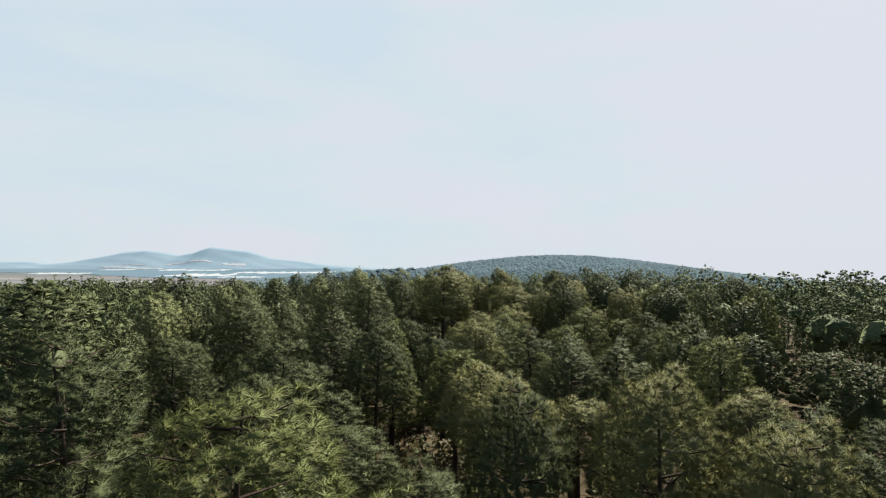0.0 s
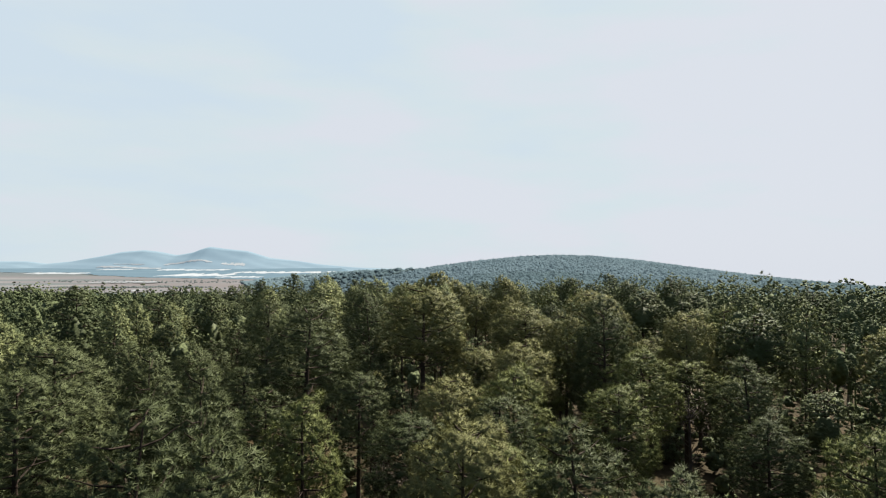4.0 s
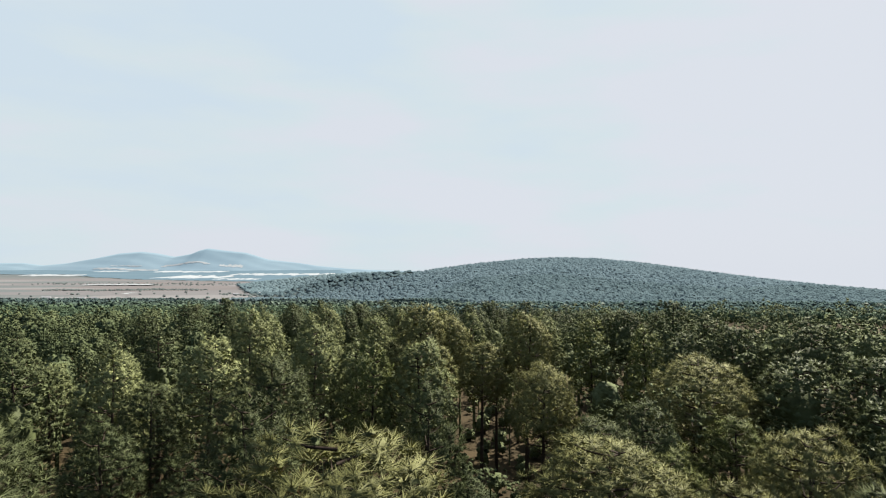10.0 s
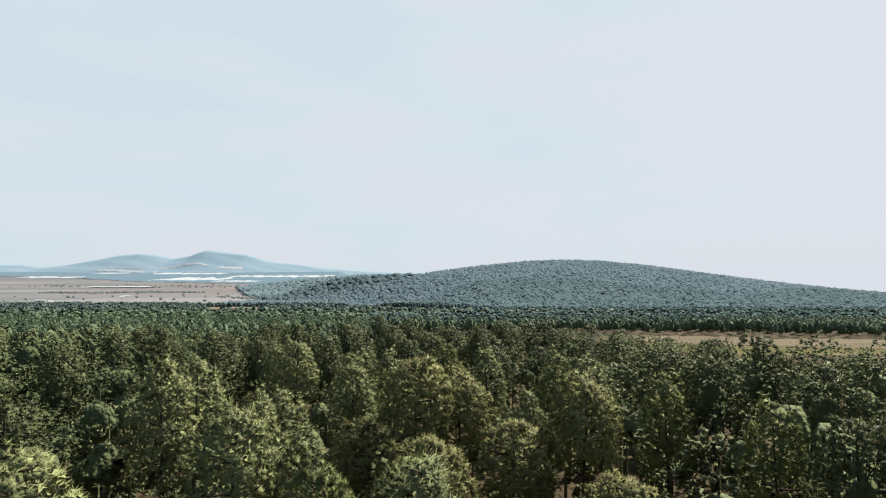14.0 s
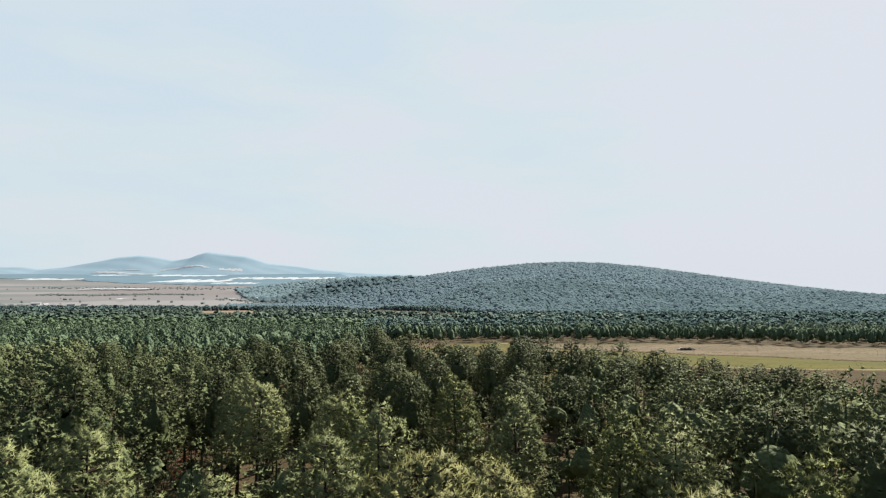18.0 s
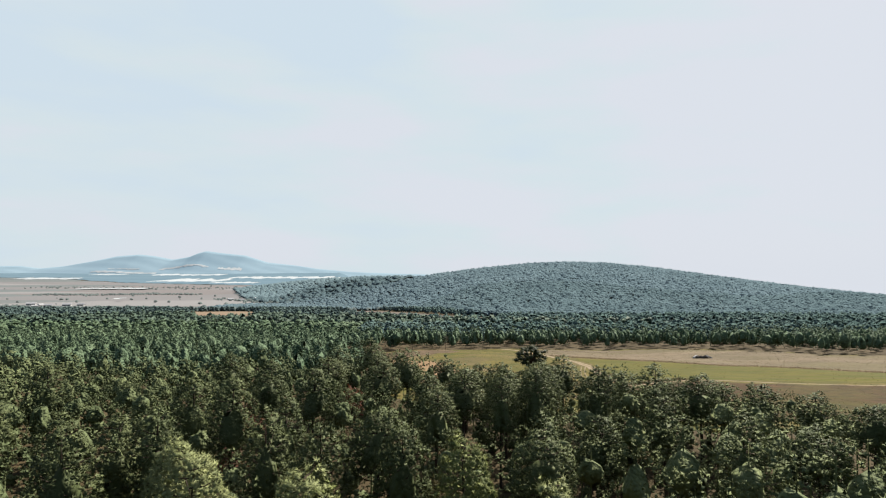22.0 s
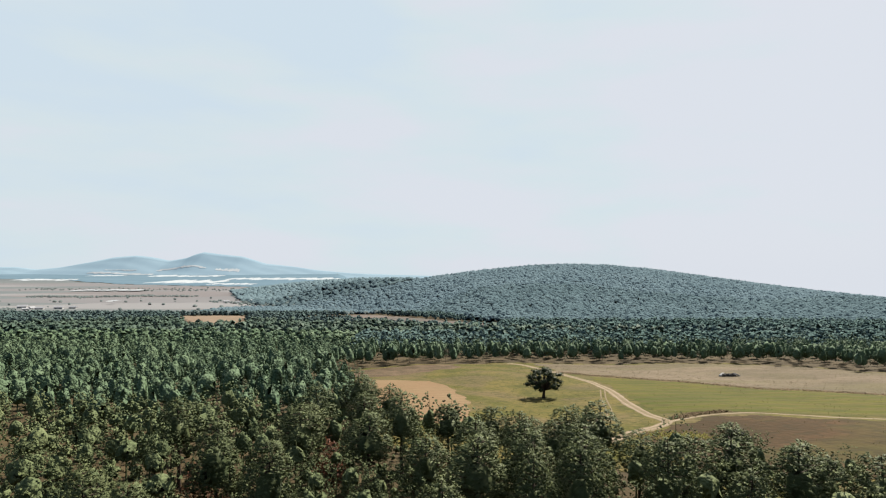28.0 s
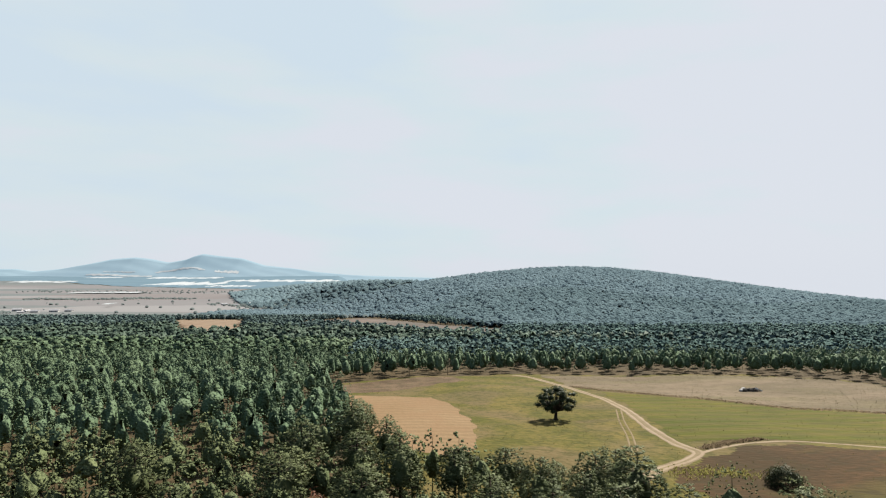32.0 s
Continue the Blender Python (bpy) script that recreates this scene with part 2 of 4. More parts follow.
M_PALE = material("far_fallow", (0.0696, 0.0557, 0.047), (0.1061, 0.0835, 0.0696), 0.015, 0.95, 10, 0.3, extra=patches(0.02, (0.0609, 0.0574, 0.0487), 0.6))
# field tones held grey and pale, with the valley haze painted in
M_PLAIN = material("valley_fields_haze_tint", (0.1027, 0.1027, 0.0983), (0.1348, 0.1305, 0.1235), 0.004, 0.95, 10, 0.2, stretch=(0.28, 1, 1), extra=parcels)
M_SHEET = material("plastic_sheeting", (0.2523, 0.2741, 0.2871), (0.3045, 0.3219, 0.3306), 0.02, 0.7, 8, 0.1)
M_WALL = material("pale_plaster", (0.2697, 0.261, 0.2523), (0.3262, 0.3175, 0.3045), 0.2, 0.9, 8, 0.1)
M_ROOF = material("tin_roof", (0.2175, 0.2175, 0.2262), (0.2871, 0.2871, 0.2958), 0.2, 0.6, 8, 0.1)
M_ROCK = material("field_stone", (0.0305, 0.027, 0.0235), (0.087, 0.0783, 0.0679), 1.2, 0.9, 5, 0.5)
M_SLAB = material("pale_slab", (0.4315, 0.4246, 0.4106), (0.5429, 0.5359, 0.522), 1.0, 0.8, 5, 0.2)
M_TWIG = material("bare_twigs", (0.0566, 0.0461, 0.0365), (0.1001, 0.0809, 0.0653), 1.0, 0.9, 6, 0, vary='island')
M_BROAD = material("oak_leaves", (0.0365, 0.0365, 0.013), (0.074, 0.0583, 0.0261), 0.9, 0.6, 6, 0, vary='island', see_through=0.3)
M_RED = material("rust_leaves", (0.0653, 0.0235, 0.013), (0.1044, 0.0478, 0.0261), 0.9, 0.6, 6, 0, vary='island', see_through=0.3)
M_YELLOW = material("yellow_weeds", (0.0914, 0.087, 0.0174), (0.1305, 0.1175, 0.0305), 0.9, 0.8, 6, 0, vary='island', see_through=0.2)
M_WEED = material("dry_weeds", (0.1044, 0.0748, 0.0461), (0.1566, 0.1201, 0.0783), 0.4, 0.9, 6, 0, vary='island', see_through=0.1)
M_TUFT = material("coarse_grass", (0.0435, 0.0444, 0.0113), (0.0905, 0.0748, 0.0278), 0.05, 0.95, 10, 0, vary='island', see_through=0.1, specular=0.05)
M_BRUSH = material("dry_brush", (0.0644, 0.0461, 0.0261), (0.1044, 0.0783, 0.047), 0.4, 0.9, 6, 0, vary='island', see_through=0.1)
M_LONE = material("lone_tree_leaves", (0.0157, 0.0235, 0.0096), (0.04, 0.047, 0.0226), 0.9, 0.5, 6, 0, vary='island', see_through=0.15, specular=0.05)


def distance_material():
    """Far range, only a pale blue shape: kilometres of hazy air painted into colour and glow."""
    m = material("far_range_haze_tint", (0.094, 0.128, 0.150), (0.119, 0.153, 0.172), 0.002, 1.0, 6, 0, specular=0.0)
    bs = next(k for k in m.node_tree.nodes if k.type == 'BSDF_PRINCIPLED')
    # faint emission adds the brightness of the haze; the mountains give no light
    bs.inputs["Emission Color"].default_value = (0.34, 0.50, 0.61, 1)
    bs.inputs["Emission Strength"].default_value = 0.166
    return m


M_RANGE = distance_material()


# ---------------------------------------------------------------- lie of the land
def smooth(a):
    a = np.clip(a, 0.0, 1.0)
    return a * a * (3 - 2 * a)


FALL_Y = [-600, 0, 150, 220, 263, 430, 600, 875, 1173, 1600, 2000, 2500, 3000, 3500, 4000, 4400, 4900]
FALL_Z = [-2, -2, -2, -1.5, -2.7, -14.4, -19, -27, -45, -52, -53, -47, -38, -29, -8, 6, 20]
# wooded hill: along its crest x, y and height of the ground; and where its foot lies
CREST_X = [-420, -340, -245, -107, 7, 106, 195, 262, 328, 406, 467, 572, 683, 772, 900, 1300]
CREST_Y = [1500, 1500, 1470, 1420, 1360, 1325, 1325, 1325, 1325, 1325, 1325, 1325, 1325, 1325, 1325, 1325]
CREST_Z = [-54, -30, -4, 6, 17, 28, 35.5, 37, 34.5, 27.5, 18.5, 1.5, -20, -32, -37, -39]
FOOT_X = [-420, -330, -120, 0, 60, 1300]
FOOT_Y = [1400, 1340, 1150, 860, 690, 640]
# second spur, farther off
SPUR_X = [-900, -780, -620, -450, -290, -170, -50, 240, 500]
SPUR_Z = [-70, -52, -30, -13, -3, -2, -5, -20, -60]


def land(x, y):
    """Height of the ground."""
    x, y = np.asarray(x, float), np.asarray(y, float)
    z = np.interp(y, FALL_Y, FALL_Z)
    z = z + 0.35 * np.sin(x * 0.045 + 1.0) * np.sin(y * 0.037) + 0.2 * np.sin(x * 0.11 + y * 0.07)
    yc, zc, yf = np.interp(x, CREST_X, CREST_Y), np.interp(x, CREST_X, CREST_Z), np.interp(x, FOOT_X, FOOT_Y)
    zf = np.interp(yf, FALL_Y, FALL_Z)
    up = (y - yf) / np.maximum(yc - yf, 1)
    rise = zf + (zc - zf) * (0.55 * smooth(up) + 0.45 * np.clip(up, 0, 1))
    back = z + (zc - z) * (1 - smooth((y - yc) / 420))
    hill = np.where(y < yc, rise, back)
    z = np.where((y > yf) & (x > -420), np.maximum(z, hill), z)
    # behind the hill the land drops out of sight
    z = z - 330 * smooth((y - 1800) / 1300) * smooth((x / np.maximum(y, 1) + 0.17) / 0.09)
    zs = np.interp(x, SPUR_X, SPUR_Z, left=-90, right=-90)
    sp = z + (zs - z) * np.where(y < 2300, smooth((y - 1850) / 450), 1 - smooth((y - 2300) / 350))
    return np.where((y > 1850) & (y < 2650), np.maximum(z, sp), z)


def inside(x, y, poly):
    """Whether points lie inside a polygon."""
    hit = np.zeros(np.shape(x), bool)
    for (ax, ay), (bx, by) in zip(poly, poly[1:] + poly[:1]):
        if ay == by:
            continue
        hit ^= ((ay > y) != (by > y)) & (x < (bx - ax) * (y - ay) / (by - ay) + ax)
    return hit


CLEARING = [(40, 216), (300, 208), (420, 290), (420, 350), (161, 366), (152, 390), (127, 411), (77, 408), (28, 409), (-15, 396),
            (-32, 388), (-48, 366), (-35, 335), (-25, 300), (-16, 262), (-9, 243), (0, 235), (15, 231), (27, 227)]
RED_FIELD = [(-226, 646), (-190, 634), (-165, 648), (-178, 700), (-205, 760), (-232, 860), (-258, 926), (-300, 940), (-342, 922), (-318, 850), (-268, 760)]
PALE_FIELD = [(-160, 790), (-150, 960), (-115, 1080), (-60, 900), (-5, 800), (60, 720), (42, 600), (-40, 680), (-90, 740)]


# ---------------------------------------------------------------- meshes
def mesh_of(name, verts, tris, mat, tint=None, flat=True, normals=None):
    """A mesh from arrays of points and triangles. normals: the way that foliage faces, point by point."""
    verts, tris = np.asarray(verts, np.float32), np.asarray(tris, np.int32)
    if normals is not None:
        a, b, c = (verts[tris[:, k]] for k in range(3))
        turn = (np.cross(b - a, c - a) * normals[tris[:, 0]]).sum(1) < 0
        tris = np.where(turn[:, None], tris[:, ::-1], tris)
        tris = np.ascontiguousarray(tris, np.int32)
    me = bpy.data.meshes.new(name)
    me.vertices.add(len(verts))
    me.vertices.foreach_set("co", verts.ravel())
    me.loops.add(tris.size)
    me.loops.foreach_set("vertex_index", tris.ravel())
    me.polygons.add(len(tris))
    me.polygons.foreach_set("loop_start", np.arange(0, tris.size, 3, dtype=np.int32))
    me.update(calc_edges=True)
    me.polygons.foreach_set("use_smooth", np.full(len(tris), not flat or normals is not None))
    if tint is not None:
        at = me.attributes.new("tint", 'FLOAT', 'POINT')
        at.data.foreach_set("value", np.asarray(tint, np.float32))
    if normals is not None:
        at = me.attributes.new("custom_normal", 'FLOAT_VECTOR', 'POINT')
        at.data.foreach_set("vector", np.asarray(normals, np.float32).ravel())
    me.materials.append(mat)
    return me


def child(name, me, parent, label=""):
    ob = new(name, me)
    ob.parent = parent
    return tagged(ob, label)


def grid_tris(rows, cols):
    a = (np.arange(rows - 1)[:, None] * cols + np.arange(cols - 1)).ravel()
    return np.concatenate([np.stack([a, a + 1, a + cols + 1], 1), np.stack([a, a + cols + 1, a + cols], 1)])


def join(pieces):
    """Joins (points, triangles) pairs."""
    off, vs, ts = 0, [], []
    for v, t in pieces:
        vs.append(v)
        ts.append(np.asarray(t) + off)
        off += len(v)
    return np.concatenate(vs), np.concatenate(ts)


def tube(points, radii, sides=6):
    """A tapered tube along points, closed at its end."""
    points = np.asarray(points, float)
    along = np.gradient(points, axis=0)
    along /= np.linalg.norm(along, axis=1, keepdims=True) + 1e-9
    ref = np.where(np.abs(along[:, 2:]) > 0.9, [[1.0, 0, 0]], [[0, 0, 1.0]])
    u = np.cross(along, ref)
    u /= np.linalg.norm(u, axis=1, keepdims=True) + 1e-9
    w = np.cross(along, u)
    a = np.linspace(0, 2 * np.pi, sides, endpoint=False)
    ring = points[:, None] + np.asarray(radii)[:, None, None] * (np.cos(a)[None, :, None] * u[:, None] + np.sin(a)[None, :, None] * w[:, None])
    n, tris = len(points), []
    for i in range(n - 1):
        for j in range(sides):
            p, q = i * sides + j, i * sides + (j + 1) % sides
            tris += [(p, q, q + sides), (p, q + sides, p + sides)]
    return ring.reshape(-1, 3), np.array(tris)


def unit(v):
    return v / (np.linalg.norm(v, axis=-1, keepdims=True) + 1e-9)


def tufts(rng, centre, way, blades, length, width, spread):
    """Needle tufts: at each centre a spray of narrow blades round its way."""
    n = len(centre)
    d = unit(way[:, None] + spread * rng.normal(size=(n, blades, 3)))
    side = unit(np.cross(d, rng.normal(size=(n, blades, 3))))
    ln = length * rng.uniform(0.7, 1.25, (n, blades, 1))
    c = centre[:, None] + 0.06 * rng.normal(size=(n, blades, 3))
    v = np.stack([c - side * width / 2, c + side * width / 2, c + d * ln], 2)
    nrm = unit(0.8 * way[:, None] + 0.55 * d)
    return v.reshape(-1, 3), np.arange(n * blades * 3).reshape(-1, 3), np.repeat(nrm.reshape(-1, 3), 3, 0)


def clumps(rng, centre, normal, size, fans=3, tilt=0.6, wedge=0.62):
    """Leafy patches: at each centre a small ragged fan, roughly square to its normal."""
    n = len(centre)
    nn = unit(normal + tilt * rng.normal(size=(n, 3)))
    u = unit(np.cross(nn, rng.normal(size=(n, 3))))
    w = np.cross(nn, u)
    a = rng.uniform(0, 6.3, (n, 1)) + np.arange(fans) * (2 * np.pi / fans) + rng.uniform(-0.4, 0.4, (n, fans))
    r = size * rng.uniform(0.6, 1.25, (n, fans, 1))
    lift = nn[:, None] * size * rng.uniform(-0.35, 0.1, (n, fans, 1))

    def arm(da, k):
        return centre[:, None] + lift + r * k * (np.cos(a + da)[..., None] * u[:, None] + np.sin(a + da)[..., None] * w[:, None])
    c = np.repeat(centre[:, None], fans, 1) + nn[:, None] * size * 0.15
    v = np.stack([c, arm(-wedge, 0.95), arm(wedge, 1.0)], 2)
    return v.reshape(-1, 3), np.arange(n * fans * 3).reshape(-1, 3), np.repeat(unit(normal + 0.25 * tilt * rng.normal(size=(n, 3))), fans * 3, 0)


def profile(h, low=0.62):
    """Half width of a pine crown from its foot (0) to its tip (1)."""
    return np.where(h < 0.35, low + (1 - low) * np.sin(np.clip(h / 0.35, 0, 1) * np.pi / 2), np.sqrt(np.clip(1 - ((h - 0.35) / 0.67) ** 2, 0, 1)))


# ---------------------------------------------------------------- the ground
def build_ground():
    ys = np.concatenate([np.linspace(-600, -40, 15), np.linspace(-30, 460, 124), np.linspace(470, 1700, 124), np.linspace(1720, 4900, 110)])
    us = np.linspace(-1, 1, 131)
    us = np.sign(us) * np.abs(us) ** 1.25
    half = 500 + 0.95 * np.maximum(ys, 0)
    x = half[:, None] * us[None]
    y = np.repeat(ys[:, None], len(us), 1)
    v = np.stack([x, y, land(x, y)], -1).reshape(-1, 3)
    ob = new("ground", mesh_of("ground", v, grid_tris(len(ys), len(us)), M_LITTER, flat=False))
    tagged(ob, "brown forest floor of dry pine needles, falling gently to the valley", "ground", kind="structure")


def sheet(name, poly, lift, step, mat, label, category, wobble=0.0):
    """A piece of land with a cover of its own, laid just over the ground."""
    px, py = np.array(poly).T
    gx = np.arange(px.min() - step, px.max() + step, step)
    gy = np.arange(py.min() - step, py.max() + step, step)
    X, Y = np.meshgrid(gx, gy)
    wx = wobble * (np.sin(Y * 0.21) + np.sin(Y * 0.53 + X * 0.3))
    wy = wobble * (np.sin(X * 0.17) + np.sin(X * 0.47 + Y * 0.2))
    keep = inside(X + wx, Y + wy, poly)
    ids = np.arange(X.size).reshape(X.shape)
    q = keep[:-1, :-1] & keep[1:, 1:] & keep[:-1, 1:] & keep[1:, :-1]
    a, b, c, d = ids[:-1, :-1][q], ids[:-1, 1:][q], ids[1:, 1:][q], ids[1:, :-1][q]
    tris = np.concatenate([np.stack([a, b, c], 1), np.stack([a, c, d], 1)])
    used, inv = np.unique(tris, return_inverse=True)
    v = np.stack([X, Y, land(X, Y) + lift], -1).reshape(-1, 3)[used]
    ob = new(name, mesh_of(name, v, inv.reshape(-1, 3), mat, flat=False))
    return tagged(ob, label, category, kind="structure")


def track(name, pts, width, lift, label, mat):
    """A worn strip along a line of points."""
    pts = np.array(pts, float)
    s = np.concatenate([[0], np.cumsum(np.hypot(*np.diff(pts, axis=0).T))])
    t = np.arange(0, s[-1], 1.0)
    k = np.stack([np.interp(t, s, pts[:, 0]), np.interp(t, s, pts[:, 1])], 1)
    for _ in range(6):
        k[1:-1] = (k[:-2] + 2 * k[1:-1] + k[2:]) / 4
    d = unit(np.gradient(k, axis=0))
    nrm = np.stack([d[:, 1], -d[:, 0]], 1)
    wob = 1 + 0.1 * np.sin(t * 0.37) + 0.08 * np.sin(t * 1.1 + 1)
    rows = []
    for e in (-0.5, -0.25, 0, 0.25, 0.5):
        p = k + nrm * (width * e * wob)[:, None]
        rows.append(np.stack([p[:, 0], p[:, 1], land(p[:, 0], p[:, 1]) + lift - (0.05 if abs(e) == 0.5 else 0)], 1))
    v = np.stack(rows, 1).reshape(-1, 3)
    ob = new(name, mesh_of(name, v, grid_tris(len(t), 5), mat, flat=False))
    return tagged(ob, label, "track", kind="structure")


def build_fields():
    sheet("pasture", CLEARING, 0.05, 1.6, M_GRASS, "yellow-green grass of the open clearing", "field", 1.0)
    sheet("green_field", [(52, 354), (77, 332), (93, 310), (180, 280), (300, 262), (300, 252), (180, 262), (84, 268), (60, 272), (50, 273), (48.5, 290), (51, 312), (52, 335)],
          0.08, 0.7, M_GREEN, "green and straw-coloured field in mown bands", "field", 0.5)
    sheet("stubble_field", [(-35, 341), (-2.6, 338), (3, 322), (7, 300), (7.5, 273), (4, 259), (-10, 266), (-22, 300), (-30, 330)],
          0.08, 0.4, M_STUB, "tan stubble field beside the pines", "field", 0.5)
    sheet("fallow_strip", [(45, 366), (54, 357), (77, 335), (93, 313), (180, 284), (300, 266), (300, 300), (300, 352), (161, 364), (150, 388), (126, 406), (76, 404), (40, 404)],
          0.08, 1.0, M_FALLOW, "pale fallow strip of dry weeds below the trees", "field", 0.8)
    sheet("rough_strip", [(-44, 362), (-30, 384), (-14, 392), (6, 398), (8, 380), (-4, 366), (-18, 352), (-32, 345)],
          0.08, 0.8, M_ROUGH, "rough brown strip at the edge of the clearing", "field", 0.8)
    sheet("brown_field", [(49, 262), (60, 268), (84, 264), (180, 258), (300, 248), (300, 219), (40, 224), (38, 232), (37, 250), (43, 257)],
          0.08, 0.8, M_BROWN, "dull brown pasture with thin green growth", "field", 0.8)
    way = [(30, 404), (35, 397), (44.7, 362), (49.2, 335), (48.8, 311), (46.5, 287), (46.3, 270), (48.2, 263), (42.8, 257), (36.5, 252), (30, 244)]
    track("dirt_track", way, 2.6, 0.10, "worn earth of the track winding across the clearing", M_WORN)
    for k in (-0.75, 0.75):
        track("wheel_rut", [(x + k, y) for x, y in way], 0.75, 0.12, "pale bare wheel rut of the dirt track", M_DIRT)
    track("side_track", [(48.2, 263), (52, 266), (60, 269.7), (69, 271), (84, 265.5), (110, 263), (180, 260)], 0.9, 0.10, "thin dirt track along the green field", M_DIRT)
    for k in (-0.6, 0.6):
        track("faint_rut", [(47 + k, 312), (43 + k, 296), (40 + k, 280), (36 + k, 264)], 0.45, 0.08, "faint wheel track in the grass", M_WORN)
    sheet("red_field", RED_FIELD, 0.4, 5, M_EARTH, "ploughed field of reddish earth among pines", "field", 3)
    sheet("far_fallow_field", PALE_FIELD, 0.4, 5, M_PALE, "bare pale field at the foot of the hill", "field", 3)
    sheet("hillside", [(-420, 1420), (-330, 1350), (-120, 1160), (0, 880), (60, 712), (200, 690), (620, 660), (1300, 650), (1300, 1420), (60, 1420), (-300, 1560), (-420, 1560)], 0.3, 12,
          M_SLOPE, "scrub under the pines of the hill, tinted blue-grey for haze", "hillside", 4)
    sheet("spur_slope", [(-350, 1360), (-170, 1270), (-60, 1400), (200, 1700), (300, 2450), (-800, 2450), (-660, 2000), (-500, 1640)], 3.0, 16, M_SLOPE, "wooded slope of the far spur, haze painted in its colour", "hillside", 6)
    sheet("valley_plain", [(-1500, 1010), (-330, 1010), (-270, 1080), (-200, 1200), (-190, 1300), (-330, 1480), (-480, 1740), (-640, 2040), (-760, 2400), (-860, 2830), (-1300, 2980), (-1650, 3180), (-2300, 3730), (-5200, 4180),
                           (-5200, 3900)], 1.2, 26, M_PLAIN, "patchwork of fields on the valley floor, greyed and paled for haze", "plain", 8)
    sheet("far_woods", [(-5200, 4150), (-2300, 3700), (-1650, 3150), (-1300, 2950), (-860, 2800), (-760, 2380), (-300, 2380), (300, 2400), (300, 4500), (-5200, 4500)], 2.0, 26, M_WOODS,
          "woods at the foot of the mountains, painted blue for haze", "woods", 14)


RANGE_X = [-6000, -4200, -3325, -3200, -3050, -2860, -2640, -2470, -2300, -2180, -2050, -1920, -1860, -1795, -1670, -1500, -1330, -1120, -950, -690, -350, 80, 400, 6000]
RANGE_Z = [40, 60, 62, 62, 44, 62, 101, 136, 149, 136, 110, 132, 158, 175, 158, 141, 88, 66, 40, 16, 4, -8, -330, -330]


def range_height(x, y):
    """Height of the far mountains' near slope."""
    s = np.clip((y - 4150) / 490, 0, 1)
    return -45 + (np.interp(x, RANGE_X, RANGE_Z) + 45) * s ** 1.2 + (s > 0.05) * (s < 0.95) * 5 * np.sin(x * 0.011 + 7 * s) * np.sin(x * 0.0043 + 14 * s)


def build_range():
    """Far mountains over the valley, as plain shapes painted blue for haze."""
    xs = np.linspace(RANGE_X[0], 300, 600)
    ys = np.append(np.linspace(4150, 4640, 16), 4760)
    X, Y = np.meshgrid(xs, ys)
    Z = range_height(X, Y)
    Z[-1] = -100
    for _ in range(2):
        Z[:, 1:-1] = (Z[:, :-2] + 2 * Z[:, 1:-1] + Z[:, 2:]) / 4
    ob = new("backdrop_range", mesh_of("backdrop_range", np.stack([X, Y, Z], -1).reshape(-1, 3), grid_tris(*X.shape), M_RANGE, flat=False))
    tagged(ob, "mountain range beyond the valley, painted pale blue for haze", "mountain", kind="structure")


build_ground()
build_fields()
build_range()


# ---------------------------------------------------------------- pines
def ball(subdivisions):
    bm = bmesh.new()
    bmesh.ops.create_icosphere(bm, subdivisions=subdivisions, radius=1.0)
    v = np.array([p.co[:] for p in bm.verts])
    t = np.array([[p.index for p in f.verts] for f in bm.faces])
    bm.free()
    return v, t


ICO, ICO2 = ball(1), ball(2)


OCTA = (np.array([(1, 0, 0), (-1, 0, 0), (0, 1, 0), (0, -1, 0), (0, 0, 1), (0, 0, -1)], float),
        np.array([(0, 2, 4), (2, 1, 4), (1, 3, 4), (3, 0, 4), (2, 0, 5), (1, 2, 5), (3, 1, 5), (0, 3, 5)]))


def bodies(rng, shape, centre, out, size, ragged=0.12, face=0.6):
    """The dense inside of each cushion of foliage. Returns points, triangles and facings."""
    base, tris = shape
    n, m = len(centre), len(base)
    q = rng.normal(size=(n, 2, 3))
    e0 = unit(q[:, 0])
    e1 = unit(np.cross(e0, q[:, 1]))
    d = np.einsum('kj,njl->nkl', base, np.stack([e0, e1, np.cross(e0, e1)], 1))
    v = centre[:, None] + d * np.asarray(size)[:, None, None] * (1 + ragged * rng.normal(size=(n, m, 1))) * [1, 1, 0.8]
    f = unit(d + face * out[:, None])
    t = (tris[None] + (np.arange(n) * m)[:, None, None]).reshape(-1, 3)
    return v.reshape(-1, 3), t, f.reshape(-1, 3)


def merge(*pieces):
    """Joins (points, triangles, facings)."""
    v, t = join([(p[0], p[1]) for p in pieces])
    return v, t, np.concatenate([p[2] for p in pieces])


def caps(rng, centre, out, n, radius, bias=0.85):
    """n spots over the upper, outer half of a cushion round each centre, and the way from the cushion's middle to them."""
    d = unit(rng.normal(size=(len(centre), n, 3)) * [1, 1, 0.8] + bias * out[:, None] + [0, 0, 0.4 * bias])
    p = centre[:, None] + d * np.asarray(radius)[:, None, None] * rng.uniform(0.75, 1.08, (len(centre), n, 1)) * [1, 1, 0.75]
    return p.reshape(-1, 3), d.reshape(-1, 3)


